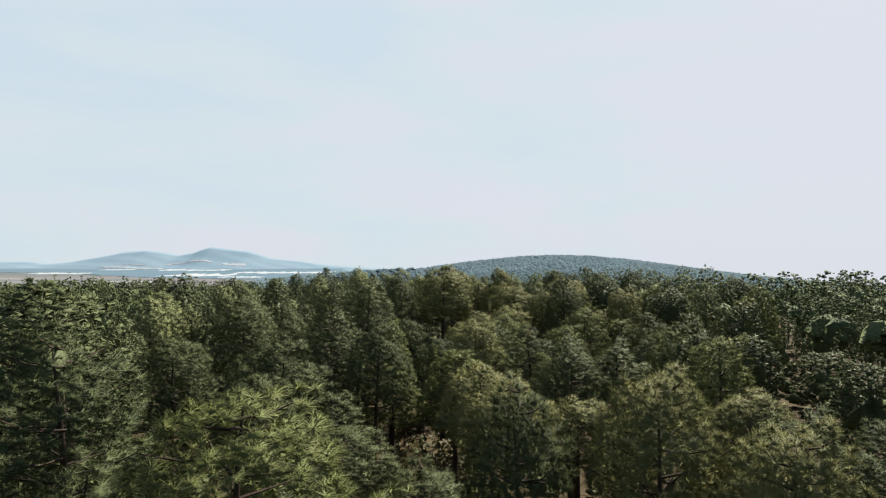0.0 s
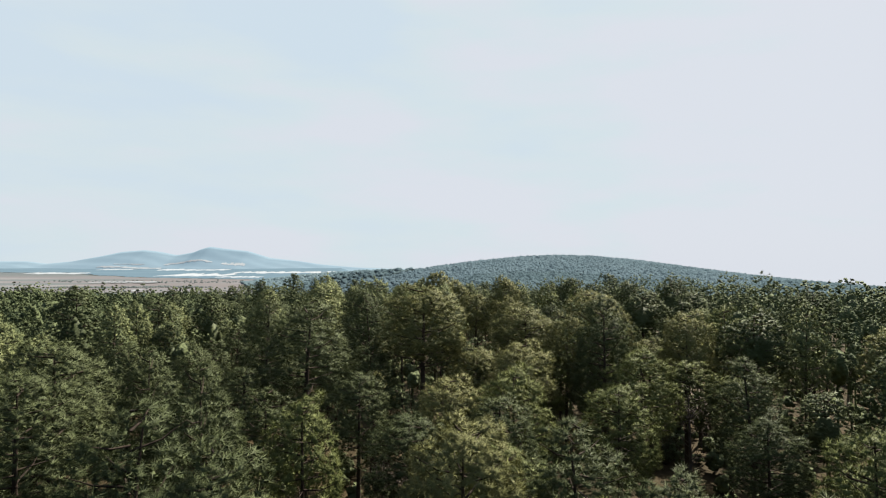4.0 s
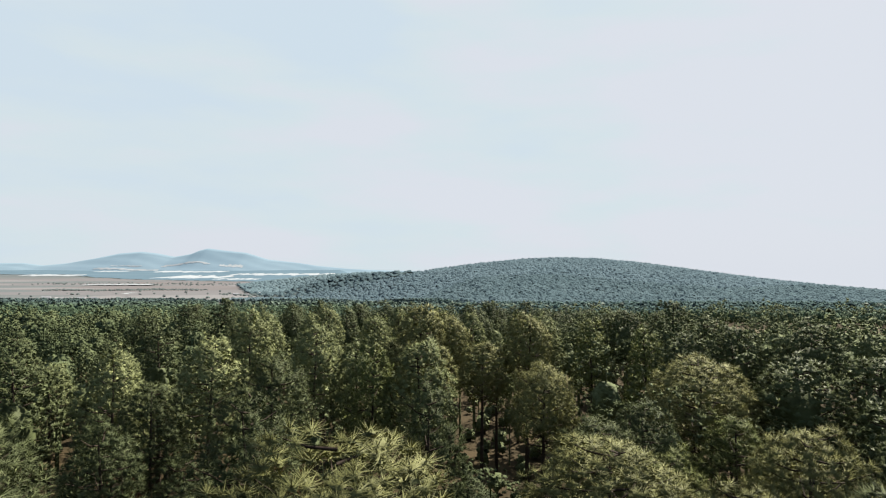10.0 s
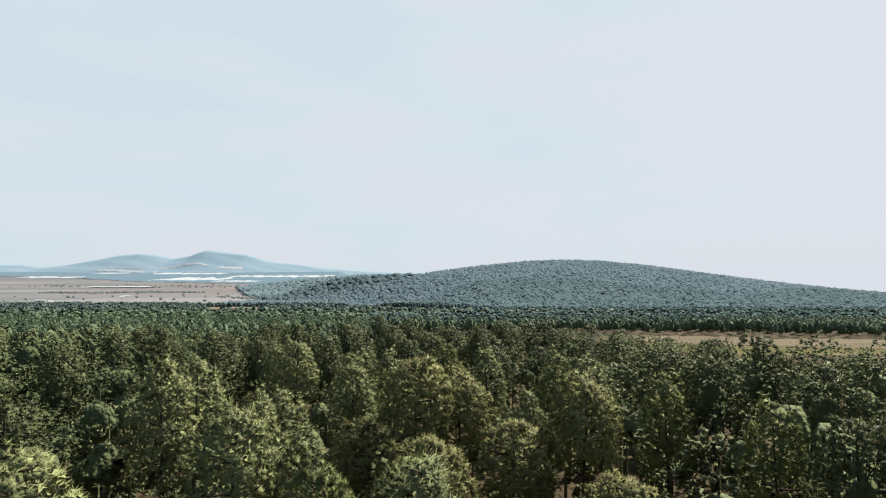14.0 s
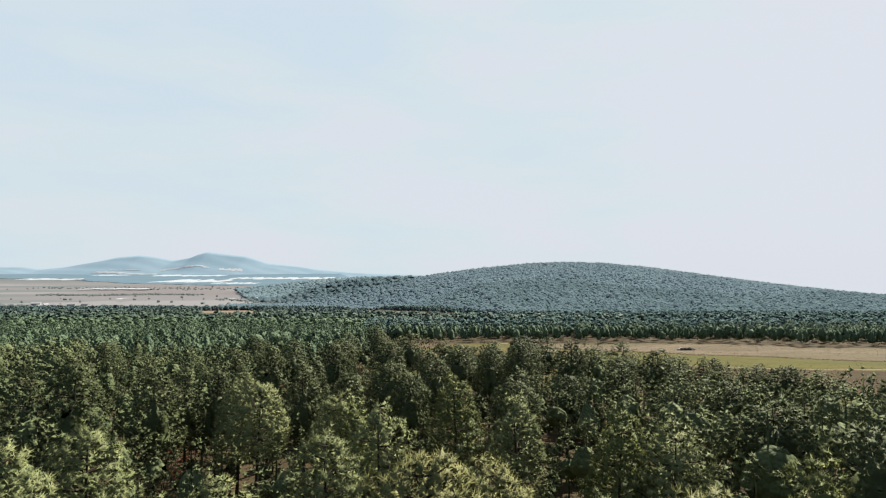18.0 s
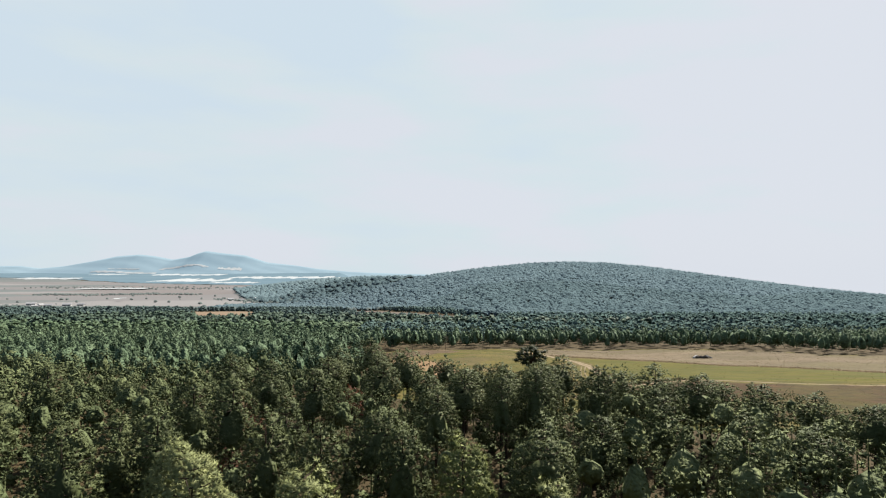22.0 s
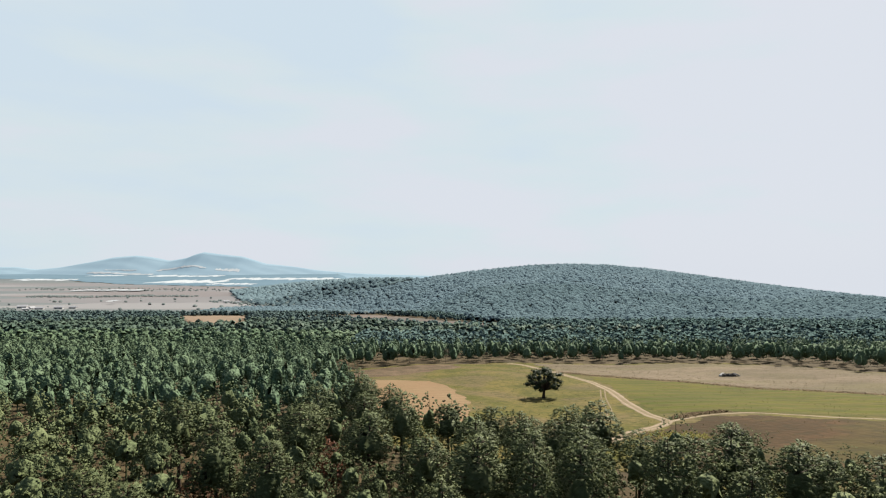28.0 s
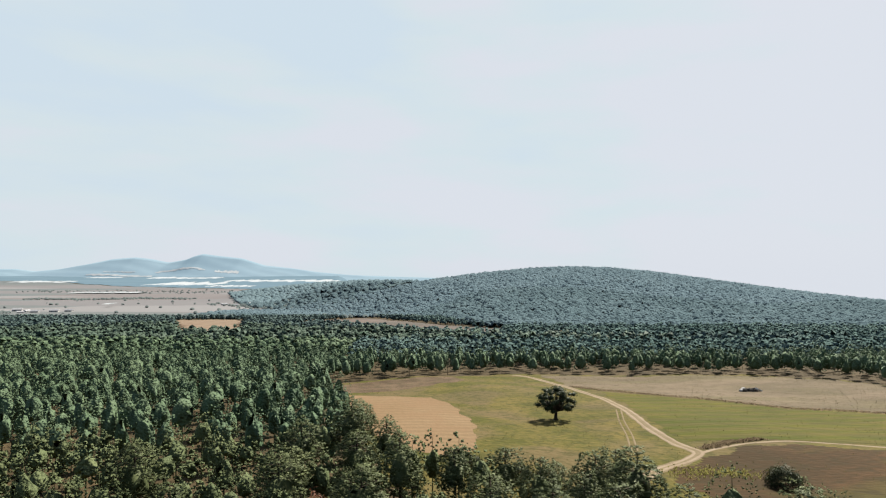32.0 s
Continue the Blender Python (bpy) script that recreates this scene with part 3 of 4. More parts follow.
class Crown:
    """A domed crown that bulges into cushions of foliage."""

    def __init__(self, rng, n, R, foot, tip):
        i = np.arange(n) + 0.5
        z = 1 - 1.72 * i / n
        a = i * 2.39996 + rng.uniform(0, 6)
        q = np.sqrt(1 - z * z)
        self.dk = unit(np.stack([np.cos(a) * q, np.sin(a) * q, z], 1) + rng.normal(size=(n, 3)) * 0.45 / math.sqrt(n))
        self.amp = rng.uniform(0.88, 1.18, n)
        self.n, self.rng = n, rng
        self.mid = foot + (tip - foot) * rng.uniform(0.32, 0.46)
        self.cone = rng.uniform(0.0, 0.14)
        self.R, self.up, self.down = R / 1.04, (tip - self.mid) / 1.05, self.mid - foot

    def at(self, d, hull=1.0):
        """Points of the outline along directions, and the way it faces there."""
        dot = d @ self.dk.T
        k = dot.argmax(1)
        near = np.exp((dot.max(1) - 1) * self.n * 0.42)
        r = (0.76 + (self.amp[k] - 0.76) * near) * hull
        half = np.stack([self.R * (1 - self.cone * np.clip(d[:, 2], 0, 1))] * 2 + [np.where(d[:, 2] > 0, self.up, self.down)], 1)
        f = unit(unit(d / half) + 0.3 * math.sqrt(self.n) * (d - self.dk[k]))
        return d * half * r[:, None] + [0, 0, self.mid], f

    def hull(self, shape, hull):
        """The dense inside."""
        d = unit(shape[0] + self.rng.normal(size=shape[0].shape) * 0.05)
        v, f = self.at(d, hull * (1 + 0.09 * self.rng.normal(size=len(d))))
        return v, shape[1], unit(f + 0.4 * self.rng.normal(size=f.shape))

    def spots(self, per, spread=0.62, lowest=-0.8):
        """Spots over the cushions, and the way they face."""
        d = unit(np.repeat(self.dk, per, 0) + self.rng.normal(size=(self.n * per, 3)) * spread * 1.9 / math.sqrt(self.n))
        d = d[d[:, 2] > lowest]
        v, f = self.at(d)
        return v + (v - [0, 0, self.mid]) * self.rng.uniform(-0.09, 0.03, (len(v), 1)), f


def crown_plan(rng, n, R, low, foot, tip):
    """Where the cushions of foliage sit on a domed crown: centres, ways out and radii."""
    i = np.arange(n)
    h = np.clip(((i + 0.5) / n) ** 0.8 + rng.normal(size=n) * 0.03, 0, 1)
    a = i * 2.4 + rng.uniform(0, 6) + rng.normal(size=n) * 0.3
    reach = R * profile(h, low) * rng.uniform(0.78, 1.08, n)
    size = R * rng.uniform(0.24, 0.38, n)
    r = np.maximum(reach - size * 0.7, 0)
    out = unit(np.stack([np.cos(a) * (1.05 - 0.75 * h), np.sin(a) * (1.05 - 0.75 * h), 0.15 + 0.85 * h], 1))
    c = np.stack([np.cos(a) * r, np.sin(a) * r, foot + h * (tip - size * 0.7 - foot)], 1)
    return c, out, size, h


def pompoms(rng, centre, out, size, shape, needles, width, core=0.6, ragged=0.25, own=0.95):
    """Brushes of long needles at the twig ends: a dense round heart each, and needles standing out of it."""
    v, t, f = bodies(rng, shape, centre, out, size * core, ragged, own)
    f = unit(f + 0.1 * rng.normal(size=f.shape))
    if not needles:
        return v, t, f
    n = len(centre)
    d = unit(rng.normal(size=(n, needles, 3)) + 0.55 * out[:, None] + [0, 0, 0.25])
    side = unit(np.cross(d, rng.normal(size=d.shape))) * width / 2
    r = size[:, None, None]
    root = centre[:, None] + d * r * core * 0.5
    tip = centre[:, None] + d * r * rng.uniform(0.8, 1.35, (n, needles, 1)) * [1, 1, 0.9]
    nv = np.stack([root - side, root + side, tip], 2).reshape(-1, 3)
    nf = np.repeat(unit(d + own * out[:, None]).reshape(-1, 3), 3, 0)
    return merge((v, t, f), (nv, np.arange(len(nv)).reshape(-1, 3), nf))


def pine_shape(rng, H, base, R, boughs, tufts_each, shape, size, needles, width, core, inner=0.0, lean=0.3):
    """Trunk and crown of one pine, standing at the origin: boughs that end in plumes of needle brushes."""
    bend = rng.normal(size=2) * lean
    hs = np.linspace(0, 1, 9)
    axis = np.stack([bend[0] * hs ** 2, bend[1] * hs ** 2, hs * H * 0.93], 1)
    wood = [tube(axis, 0.20 * (1 - hs) ** 0.8 + 0.025, 6)]
    crown = Crown(rng, boughs, R, base * H, H)
    tips, face = crown.at(crown.dk, 0.94)
    shift = np.array([bend[0], bend[1], 0]) * 0.55
    for p in tips + shift:
        reach = math.hypot(p[0], p[1])
        root = np.array([0.45 * bend[0], 0.45 * bend[1], max(p[2] - reach * rng.uniform(0.2, 0.5), H * 0.3)])
        mid = root + (p - root) * [0.55, 0.55, 0.3]
        wood.append(tube([root, mid, p], [0.06, 0.04, 0.015], 3))
    for _ in range(6):
        z = H * base * rng.uniform(0.55, 1.0)
        a = rng.uniform(0, 6.28)
        wood.append(tube([(0, 0, z), (math.cos(a) * 0.6, math.sin(a) * 0.6, z + 0.1), (math.cos(a) * 1.4, math.sin(a) * 1.4, z + 0.3)], [0.04, 0.025, 0.01], 3))
    p, f = crown.spots(tufts_each, 0.7, -0.85)
    leaf = pompoms(rng, p, f, size * rng.uniform(0.75, 1.3, len(p)), shape, needles, width, core, own=1.7)
    # older foliage in the shade within
    heart = np.array([0, 0, crown.mid])
    q, g = crown.spots(tufts_each // 2, 0.8, -0.7)
    q = (q - heart) * rng.uniform(0.62, 0.86, (len(q), 1)) + heart
    leaf = merge(leaf, pompoms(rng, q, g, size * rng.uniform(0.9, 1.4, len(q)), shape, needles // 2, width * 1.5, core, own=1.2))
    if inner:
        leaf = merge(leaf, crown.hull(ICO2, inner))
    return join(wood), (leaf[0] + shift, leaf[1], leaf[2])


def stand_shape(rng, cushions, lump, per=0, size=0.0, squat=1.0, feet=(0.2, 0.45), skyward=0.0, stem=False, blades=0, heart=0.85, dense=0.0):
    """A simpler pine one metre high, for the stands farther off: a dense domed body or a heap of rounded lumps, with brushes of needles over it. Returns points, triangles and facings."""
    base, R = rng.uniform(*feet), rng.uniform(0.15, 0.195) * squat
    crown = Crown(rng, cushions, R, base, 1.0)
    if dense:
        made = [crown.hull(ICO2, dense)]
    else:
        c, out = crown.at(crown.dk, 0.74)
        made = [bodies(rng, OCTA, c, out, R * lump * rng.uniform(0.8, 1.2, len(c)), 0.14, 1.5),
                bodies(rng, ICO, np.array([[0, 0, crown.mid]]), np.array([[0, 0, 1.0]]), np.array([R * 0.8]), 0.1, 0.3)]
    if per:
        p, d = crown.spots(per)
        made.append(pompoms(rng, p, d, size * rng.uniform(0.7, 1.3, len(p)), OCTA, blades, size * 0.17, heart, 0.16, 1.6))
    v, t, f = merge(*made)
    f = unit(f + [0, 0, skyward] + 0.07 * rng.normal(size=f.shape))
    if stem:
        tv, tt = tube([(0, 0, -0.02), (0.005, 0, 0.45), (0, 0.005, 0.9)], [0.014, 0.010, 0.003], 3)
        t = np.concatenate([t, tt + len(v)])
        f = np.concatenate([f, unit(tv - [0.003, 0.003, 0] - tv * [0, 0, 1] + 1e-6)])
        v = np.concatenate([v, tv])
    return v, t, f


def dome_shape(rng, size, skyward=1.6):
    """A far tree one metre high, only a ragged dome."""
    v, t, f = bodies(rng, ICO, np.array([[0, 0, 0.5]]), np.array([[0, 0, 1.0]]), np.array([size]), 0.13, skyward)
    return v, t, unit(f + 0.15 * rng.normal(size=f.shape))


def stand(name, spots, height, bank, mat, label, category="forest"):
    """Many trees as one mesh."""
    rng = np.random.default_rng(len(spots))
    n = len(spots)
    x, y = spots[:, 0], spots[:, 1]
    z = land(x, y)
    kind, turn = rng.integers(0, len(bank), n), rng.uniform(0, 6.283, n)
    tint = np.clip(0.5 + 0.6 * rng.uniform(-0.5, 0.5, n) + 0.2 * np.sin(x * 0.031 + 2 * np.sin(y * 0.017)) + 0.15 * np.sin(y * 0.043 + x * 0.02), 0, 1)
    wide = height * rng.uniform(0.85, 1.2, n)
    vs, ts, cs, ns, off = [], [], [], [], 0
    for k, (bv, bt, bn) in enumerate(bank):
        i = np.nonzero(kind == k)[0]
        if not len(i):
            continue
        c, s = np.cos(turn[i])[:, None], np.sin(turn[i])[:, None]
        v = np.stack([(bv[:, 0] * c - bv[:, 1] * s) * wide[i, None] + x[i, None], (bv[:, 0] * s + bv[:, 1] * c) * wide[i, None] + y[i, None],
                      bv[None, :, 2] * height[i, None] + z[i, None]], -1)
        vs.append(v.reshape(-1, 3))
        ts.append((bt[None] + (np.arange(len(i)) * len(bv))[:, None, None]).reshape(-1, 3) + off)
        cs.append(np.repeat(tint[i], len(bv)))
        ns.append(np.stack([bn[:, 0] * c - bn[:, 1] * s, bn[:, 0] * s + bn[:, 1] * c, np.repeat(bn[None, :, 2], len(i), 0)], -1).reshape(-1, 3))
        off += len(i) * len(bv)
    ob = new(name, mesh_of(name, np.concatenate(vs), np.concatenate(ts), mat, np.concatenate(cs), normals=np.concatenate(ns)))
    return tagged(ob, label, category, kind="stuff")


def scatter(seed, x0, x1, y0, y1, step, loose=0.42):
    """Uneven but well-spaced spots over a rectangle."""
    rng = np.random.default_rng(seed)
    X, Y = np.meshgrid(np.arange(x0, x1, step), np.arange(y0, y1, step))
    X = X + (np.arange(X.shape[0]) % 2)[:, None] * step / 2
    p = np.stack([X.ravel(), Y.ravel()], 1)
    return p + rng.uniform(-loose, loose, p.shape) * step


def tall(x, y):
    """Usual height of the pines at a place."""
    right = 1.1 * np.clip((np.asarray(x) - 6) / 6, 0, 1) * np.clip((110 - np.asarray(y)) / 15, 0, 1)
    right = right + 1.8 * np.clip((np.asarray(x) - 16) / 8, 0, 1) * np.clip((162 - np.asarray(y)) / 8, 0, 1) * np.clip((np.asarray(y) - 110) / 12, 0, 1)
    edge = 5.5 * np.clip((np.asarray(x) - 30) / 35, 0, 1) * np.clip((np.asarray(y) - 160) / 30, 0, 1) * (np.asarray(y) < 250)
    return right - edge + np.interp(y, [0, 130, 165, 200, 215, 240, 300, 420, 470], [15.4, 16.2, 15.6, 13.8, 12.0, 10.8, 11.5, 12.5, 11.5])


# trees that stand out, stretch by stretch: x, y, height of the tip in the world, half width of the crown
FIRST = [(-26, 40, 16.4, 4.0), (-14.5, 24, 14.0, 3.0), (-6, 16.5, 13.2, 3.0), (2.7, 20, 12.4, 1.6), (7, 19.5, 13.0, 1.9), (9.5, 16.5, 12.0, 1.8), (11.5, 12.5, 11.6, 2.0),
         (-6.5, 10.5, 11.8, 1.8), (-4.8, 42, 12.2, 2.1), (-8.8, 45, 13.0, 2.3), (0, 78, 16.1, 3.5), (-9.5, 74, 14.9, 3.4), (-15.6, 84, 14.6, 2.4), (6.2, 62, 11.9, 2.2),
         (7.5, 49, 11.4, 2.2), (12, 41.5, 10.8, 2.4), (17.3, 41, 12.3, 2.2), (15, 74, 15.2, 2.3), (-41, 95, 15.0, 3.0), (-17.2, 52, 13.0, 2.5), (2.5, 47, 12.0, 2.0),
         (-19.5, 58, 13.6, 2.7), (-9.8, 54, 12.8, 2.0), (-4.6, 53, 12.0, 1.8)]
SECOND = [(2.2, 92, 14.6, 1.8), (10.2, 86, 13.4, 3.2), (20.8, 102.5, 14.4, 3.2), (15.7, 77, 14.5, 2.5), (-5.7, 89.5, 14.8, 2.4), (-16, 95, 12.2, 2.2), (27.2, 101.5, 14.6, 2.8),
          (10.3, 104.5, 13.8, 2.1), (9, 127, 13.8, 2.0), (-29.3, 106.5, 15.0, 2.7), (29.6, 96, 14.2, 2.4), (-2.6, 140.5, 15.2, 2.4), (15.8, 137.5, 14.7, 2.4), (7, 121, 13.4, 2.3),
          (-2.1, 121, 13.6, 2.1), (1.6, 107, 15.2, 2.4), (-2.4, 107, 14.9, 1.9), (-8.2, 112.5, 16.0, 2.3), (20.3, 129.5, 14.7, 2.2), (23, 119, 14.8, 2.1), (-18, 127, 16.2, 2.4),
          (24.5, 114, 15.6, 2.2), (-15.3, 107.5, 15.5, 2.7), (31.4, 118.5, 15.6, 2.4)]
THIRD = [(-29.8, 150.5, 16.8, 2.5), (-26.6, 159, 14.8, 2.4), (-14.6, 152, 14.8, 2.3), (-5, 135.5, 14.8, 2.1), (-2, 160.5, 14.3, 2.0), (7.6, 147, 14.4, 2.1), (13, 140, 14.8, 2.1),
         (16.7, 139.5, 13.4, 2.1), (25.8, 144, 14.5, 2.5), (12.8, 191, 14.4, 2.2), (27.8, 190.5, 12.0, 2.2), (-5.4, 148.5, 13.4, 2.0), (34.2, 142, 16.9, 2.5), (-21.2, 178, 14.9, 2.4),
         (-14.8, 177, 12.6, 2.2), (-27.6, 168, 12.8, 2.3), (-38.2, 157.5, 14.8, 2.4)]
FOURTH = [(-18.3, 218, 11.4, 2.8), (-15.2, 249, 10.4, 3.2), (-5.3, 224.5, 11.3, 2.6), (22, 220, 10.7, 3.0), (21.2, 192, 14.4, 2.4), (8.1, 230, 8.4, 2.4), (8.3, 189, 13.8, 1.9),
          (14.2, 195, 14.2, 2.4), (36.5, 197, 11.8, 2.5), (-24.3, 203.5, 12.2, 2.4), (1.5, 225, 9.6, 2.2), (11.5, 222, 9.5, 2.0), (15, 215.5, 10.0, 2.0), (40.5, 200, 10.2, 2.3),
          (-1.5, 205, 11.0, 2.5), (32.3, 203.9, 11.7, 2.9), (46, 199, 10.4, 2.6), (-9, 243, 9.2, 2.4)]
FIFTH = [(5, 214, 10.2, 2.7), (17, 208, 11.0, 2.6), (24.2, 200, 12.0, 2.4), (-9, 214, 11.0, 2.7), (10, 206, 11.5, 2.5), (27, 201, 12.0, 2.6), (4, 198, 12.5, 2.6), (18.5, 225, 9.6, 2.4),
         (-11.5, 232, 10.2, 2.6), (-20, 236, 10.2, 2.8), (41.5, 206, 9.2, 2.4)]
SIXTH = [(-8.9, 62.8, 9.8, 2.2), (32.1, 64.6, 13.2, 2.4), (23.7, 67.6, 11.0, 2.2), (29.1, 77.8, 13.4, 2.5), (24.2, 80.1, 13.6, 2.2), (-20.9, 81.9, 9.2, 2.3), (18.4, 85.5, 14.0, 2.2),
         (-8.6, 102, 14.9, 2.4), (-17.1, 102.5, 12.8, 2.1), (-34.8, 102.9, 14.3, 2.6), (34.3, 104.1, 14.7, 2.5), (-22, 106.4, 14.5, 2.4), (-4.1, 112.2, 14.3, 2.1), (1.7, 113, 14.6, 2.2),
         (12, 113.4, 12.4, 2.0), (36.2, 114.6, 15.8, 2.6), (52.8, 108, 14.4, 2.5), (-25.3, 121.1, 15.5, 2.5), (11.6, 121.8, 16.1, 2.3), (0.6, 124, 17.0, 2.4), (3.9, 126.8, 15.6, 2.2),
         (-57.7, 122.3, 15.2, 2.6), (-10.6, 124.9, 14.3, 2.2), (-44.4, 127.4, 13.9, 2.5)]
SEVENTH = [(25.2, 132.1, 15.9, 2.4), (34.9, 132.3, 15.5, 2.5), (-11.2, 133.4, 12.6, 2.3), (-18.7, 134.1, 15.4, 2.4), (-7.5, 152.5, 13.2, 2.3), (-43.4, 154.3, 14.5, 2.6), (2.9, 155.6, 14.4, 2.3),
           (-18.4, 158.4, 13.5, 2.3), (8.9, 160.3, 13.2, 2.2), (-8.2, 162, 14.4, 2.2), (-4.4, 164.5, 14.4, 2.2), (-13.6, 165.9, 13.7, 2.3), (9.9, 166.2, 13.2, 2.2), (33.4, 166.4, 12.0, 2.4),
           (27.5, 167, 13.2, 2.3), (-23.6, 166.6, 14.4, 2.3), (-42.2, 171.9, 14.5, 2.5), (43.9, 174.9, 12.5, 2.4), (17, 175.4, 11.5, 2.3), (26, 181.9, 12.0, 2.3), (-27.6, 184.9, 14.2, 2.5),
           (0.4, 186.1, 12.7, 2.3), (-16, 194, 13.3, 2.5)]
EIGHTH = [(62, 195.5, 8.1, 2.3), (51.7, 197, 9.6, 2.4), (10.1, 200.5, 12.0, 2.3), (-55, 200.5, 13.0, 2.6), (26.1, 215.3, 8.0, 2.2), (-18.7, 224.2, 10.2, 2.6), (22.6, 229, 8.3, 2.4),
          (14.3, 229.5, 6.6, 2.0), (-36.4, 222, 11.7, 2.6), (-17, 272.8, 5.1, 3.0)]
KNOWN = FIRST + SECOND + THIRD + FOURTH + FIFTH + SIXTH + SEVENTH + EIGHTH


def build_near():
    rng = np.random.default_rng(7)
    detail = ((30, 18, OCTA, 0.29, 64, 0.013, 0.3), (30, 18, OCTA, 0.29, 46, 0.018, 0.34), (30, 17, OCTA, 0.30, 22, 0.028, 0.46),
              (30, 17, OCTA, 0.29, 15, 0.034, 0.48, 0.5))
    def maker(k):
        fine, k = k // 9, k % 9
        base = (0.6, 0.5, 0.58, 0.44, 0.42, 0.5, 0.38, 0.58, 0.44)[k] * (0.8 if fine == 3 and k in (1, 4, 6) else 1)
        wood, leaf = pine_shape(rng, 15.0, base, 2.5, *detail[fine])
        nm = (M_NEEDLE, M_NEEDLE3, M_NEEDLE, M_NEEDLE2, M_NEEDLE3, M_NEEDLE, M_NEEDLE3, M_NEEDLE2, M_NEEDLE)[k]
        if fine != 2 and k in (1, 4, 6) or fine == 3:
            nm = M_NEEDLE4
        return mesh_of("trunk", *wood, M_BARK, flat=False), mesh_of("crown", leaf[0], leaf[1], nm, normals=leaf[2])
    labels = ("tall green pine with a rounded crown of long needles", "dark green pine with a broad open crown", "broad-crowned green pine with lit needle tufts",
              "yellowish green pine with foliage low down its trunk", "dark pine with a deep dense crown", "slender green pine with a narrow crown",
              "dark green pine with a full crown", "yellow-green pine with a high open crown", "large spreading pine with drooping needle tufts")
    made = []

    def plant(k, x, y, H, wide, turn):
        k = k // 9 * 9 + (0, 1, 2, 3, 4, 0, 6, 3, 2)[k % 9]
        if k not in [m[0] for m in made]:
            root = new("pine_tree")
            trunk, crown = maker(k)
            child("trunk", trunk, root)
            child("crown", crown, root)
            tagged(root, labels[k % 9], "tree", "pines of the near forest")
            made.append((k, root))
            ob = root
        else:
            ob = copy_thing(next(m[1] for m in made if m[0] == k), Matrix())
        ob.matrix_basis = pose(x, y, float(land(x, y)) - 0.05, 0, 0, turn) @ Matrix.Diagonal((wide, wide, H / 15.0, 1))

    def level(x, y):
        """How finely a tree is built: 0 for those that the camera passes nearest."""
        return 0 if y < 32 and abs(x) < 14 else 9 if y < 105 and abs(x) < 26 else 18 if y < 160 and abs(x) < 24 else 27
    for x, y, top, R in KNOWN:
        k = (int(rng.integers(0, 9)) if y < 180 and x > -8 else (1, 4, 6, 6)[int(rng.integers(0, 4))]) + level(x, y)
        H = top - float(land(x, y))
        plant(k, x, y, H, R / (2.15 if y < 195 else 2.0), rng.uniform(0, 360))
    near = [p for p in scatter(11, -70, 70, 4, 255, 6.1) if is_near(*p) and free(*p, 4.0)]
    for i, (x, y) in enumerate([p for p in near if p[1] < 96]):
        if i % 5 > 1 and x > 9 and 33 < y < 64:
            continue        # open ground between tall trunks
        k = (int(rng.integers(0, 9)) if x > -5 else (1, 4, 6)[int(rng.integers(0, 3))]) + level(x, y)
        H = float(tall(x, y)) * rng.uniform(0.62, 0.9)
        if abs(x) < 7:
            H = min(H, 12.6)
        wide = rng.uniform(0.88, 1.12)
        if x > 8 and 32 < y < 90:
            k = level(x, y) + (1, 5, 7, 7)[k % 4]
        plant(k, x, y, H, wide, rng.uniform(0, 360))
    beside = [q for q in scatter(31, -58, 58, 4, 216, 5.8) if not is_near(*q) and abs(q[0]) < 56 and abs(q[0]) < 26 + 0.76 * q[1] and free(*q, 3.4)]
    close = [q for q in beside if abs(q[0]) < 37 and 46 < q[1] < 116]
    for x, y in close:
        k = (int(rng.integers(0, 9)) if x > 0 else (1, 4, 6)[int(rng.integers(0, 3))]) + 18
        plant(k, x, y, float(tall(x, y)) * rng.uniform(0.72, 0.98), rng.uniform(0.8, 1.05), rng.uniform(0, 360))
    # the trees between and beside those, farther from the flight line
    bank = [stand_shape(rng, 22, 0, 8, 0.0225, 1.38, (0.32, 0.5), stem=True, blades=6, heart=0.46, dense=0.42) for _ in range(12)]
    p = np.array([q for q in scatter(15, -40, 40, 96, 232, 5.8) if is_near(*q) and free(*q, 3.6)])
    share = np.where((p[:, 0] > 14) & (p[:, 1] < 165), rng.uniform(0.8, 1.0, len(p)), rng.uniform(0.52, 0.86, len(p)))
    stand("pine_forest", p, tall(p[:, 0], p[:, 1]) * share, bank, M_MID, "smaller green pines standing between the taller ones")
    low_bank = [stand_shape(rng, 8, 0.5, squat=2.6, feet=(-0.1, 0.1)) for _ in range(10)]
    p = np.array([q for q in scatter(16, -80, 60, 24, 270, 3.8) if free(*q, 1.0)])
    stand("undergrowth", p, rng.uniform(0.8, 2.6, len(p)), low_bank, M_MID, "low green bushes growing between the pine trunks", "shrubs")
    p = np.array([q for q in scatter(12, -14, 25, 200, 229, 4.6) if free(*q, 1.8)])
    stand("young_pines", p, rng.uniform(4.5, 7.5, len(p)), bank, M_MID, "young green pines at the edge of the clearing")
    p = np.array([q for q in beside if not (abs(q[0]) < 37 and 46 < q[1] < 116)])
    share = np.where((p[:, 0] > 14) & (p[:, 1] > 110) & (p[:, 1] < 163), rng.uniform(0.88, 1.03, len(p)), rng.uniform(0.7, 1.0, len(p)))
    stand("pine_forest", p, tall(p[:, 0], p[:, 1]) * share, bank, M_MID, "dense green pines with rounded crowns over bare trunks")


def is_near(x, y):
    return (y < 64 and abs(x) < 8 + 0.6 * y) or (y < 232 and abs(x) < 21) or (y < 100 and abs(x) < 30)


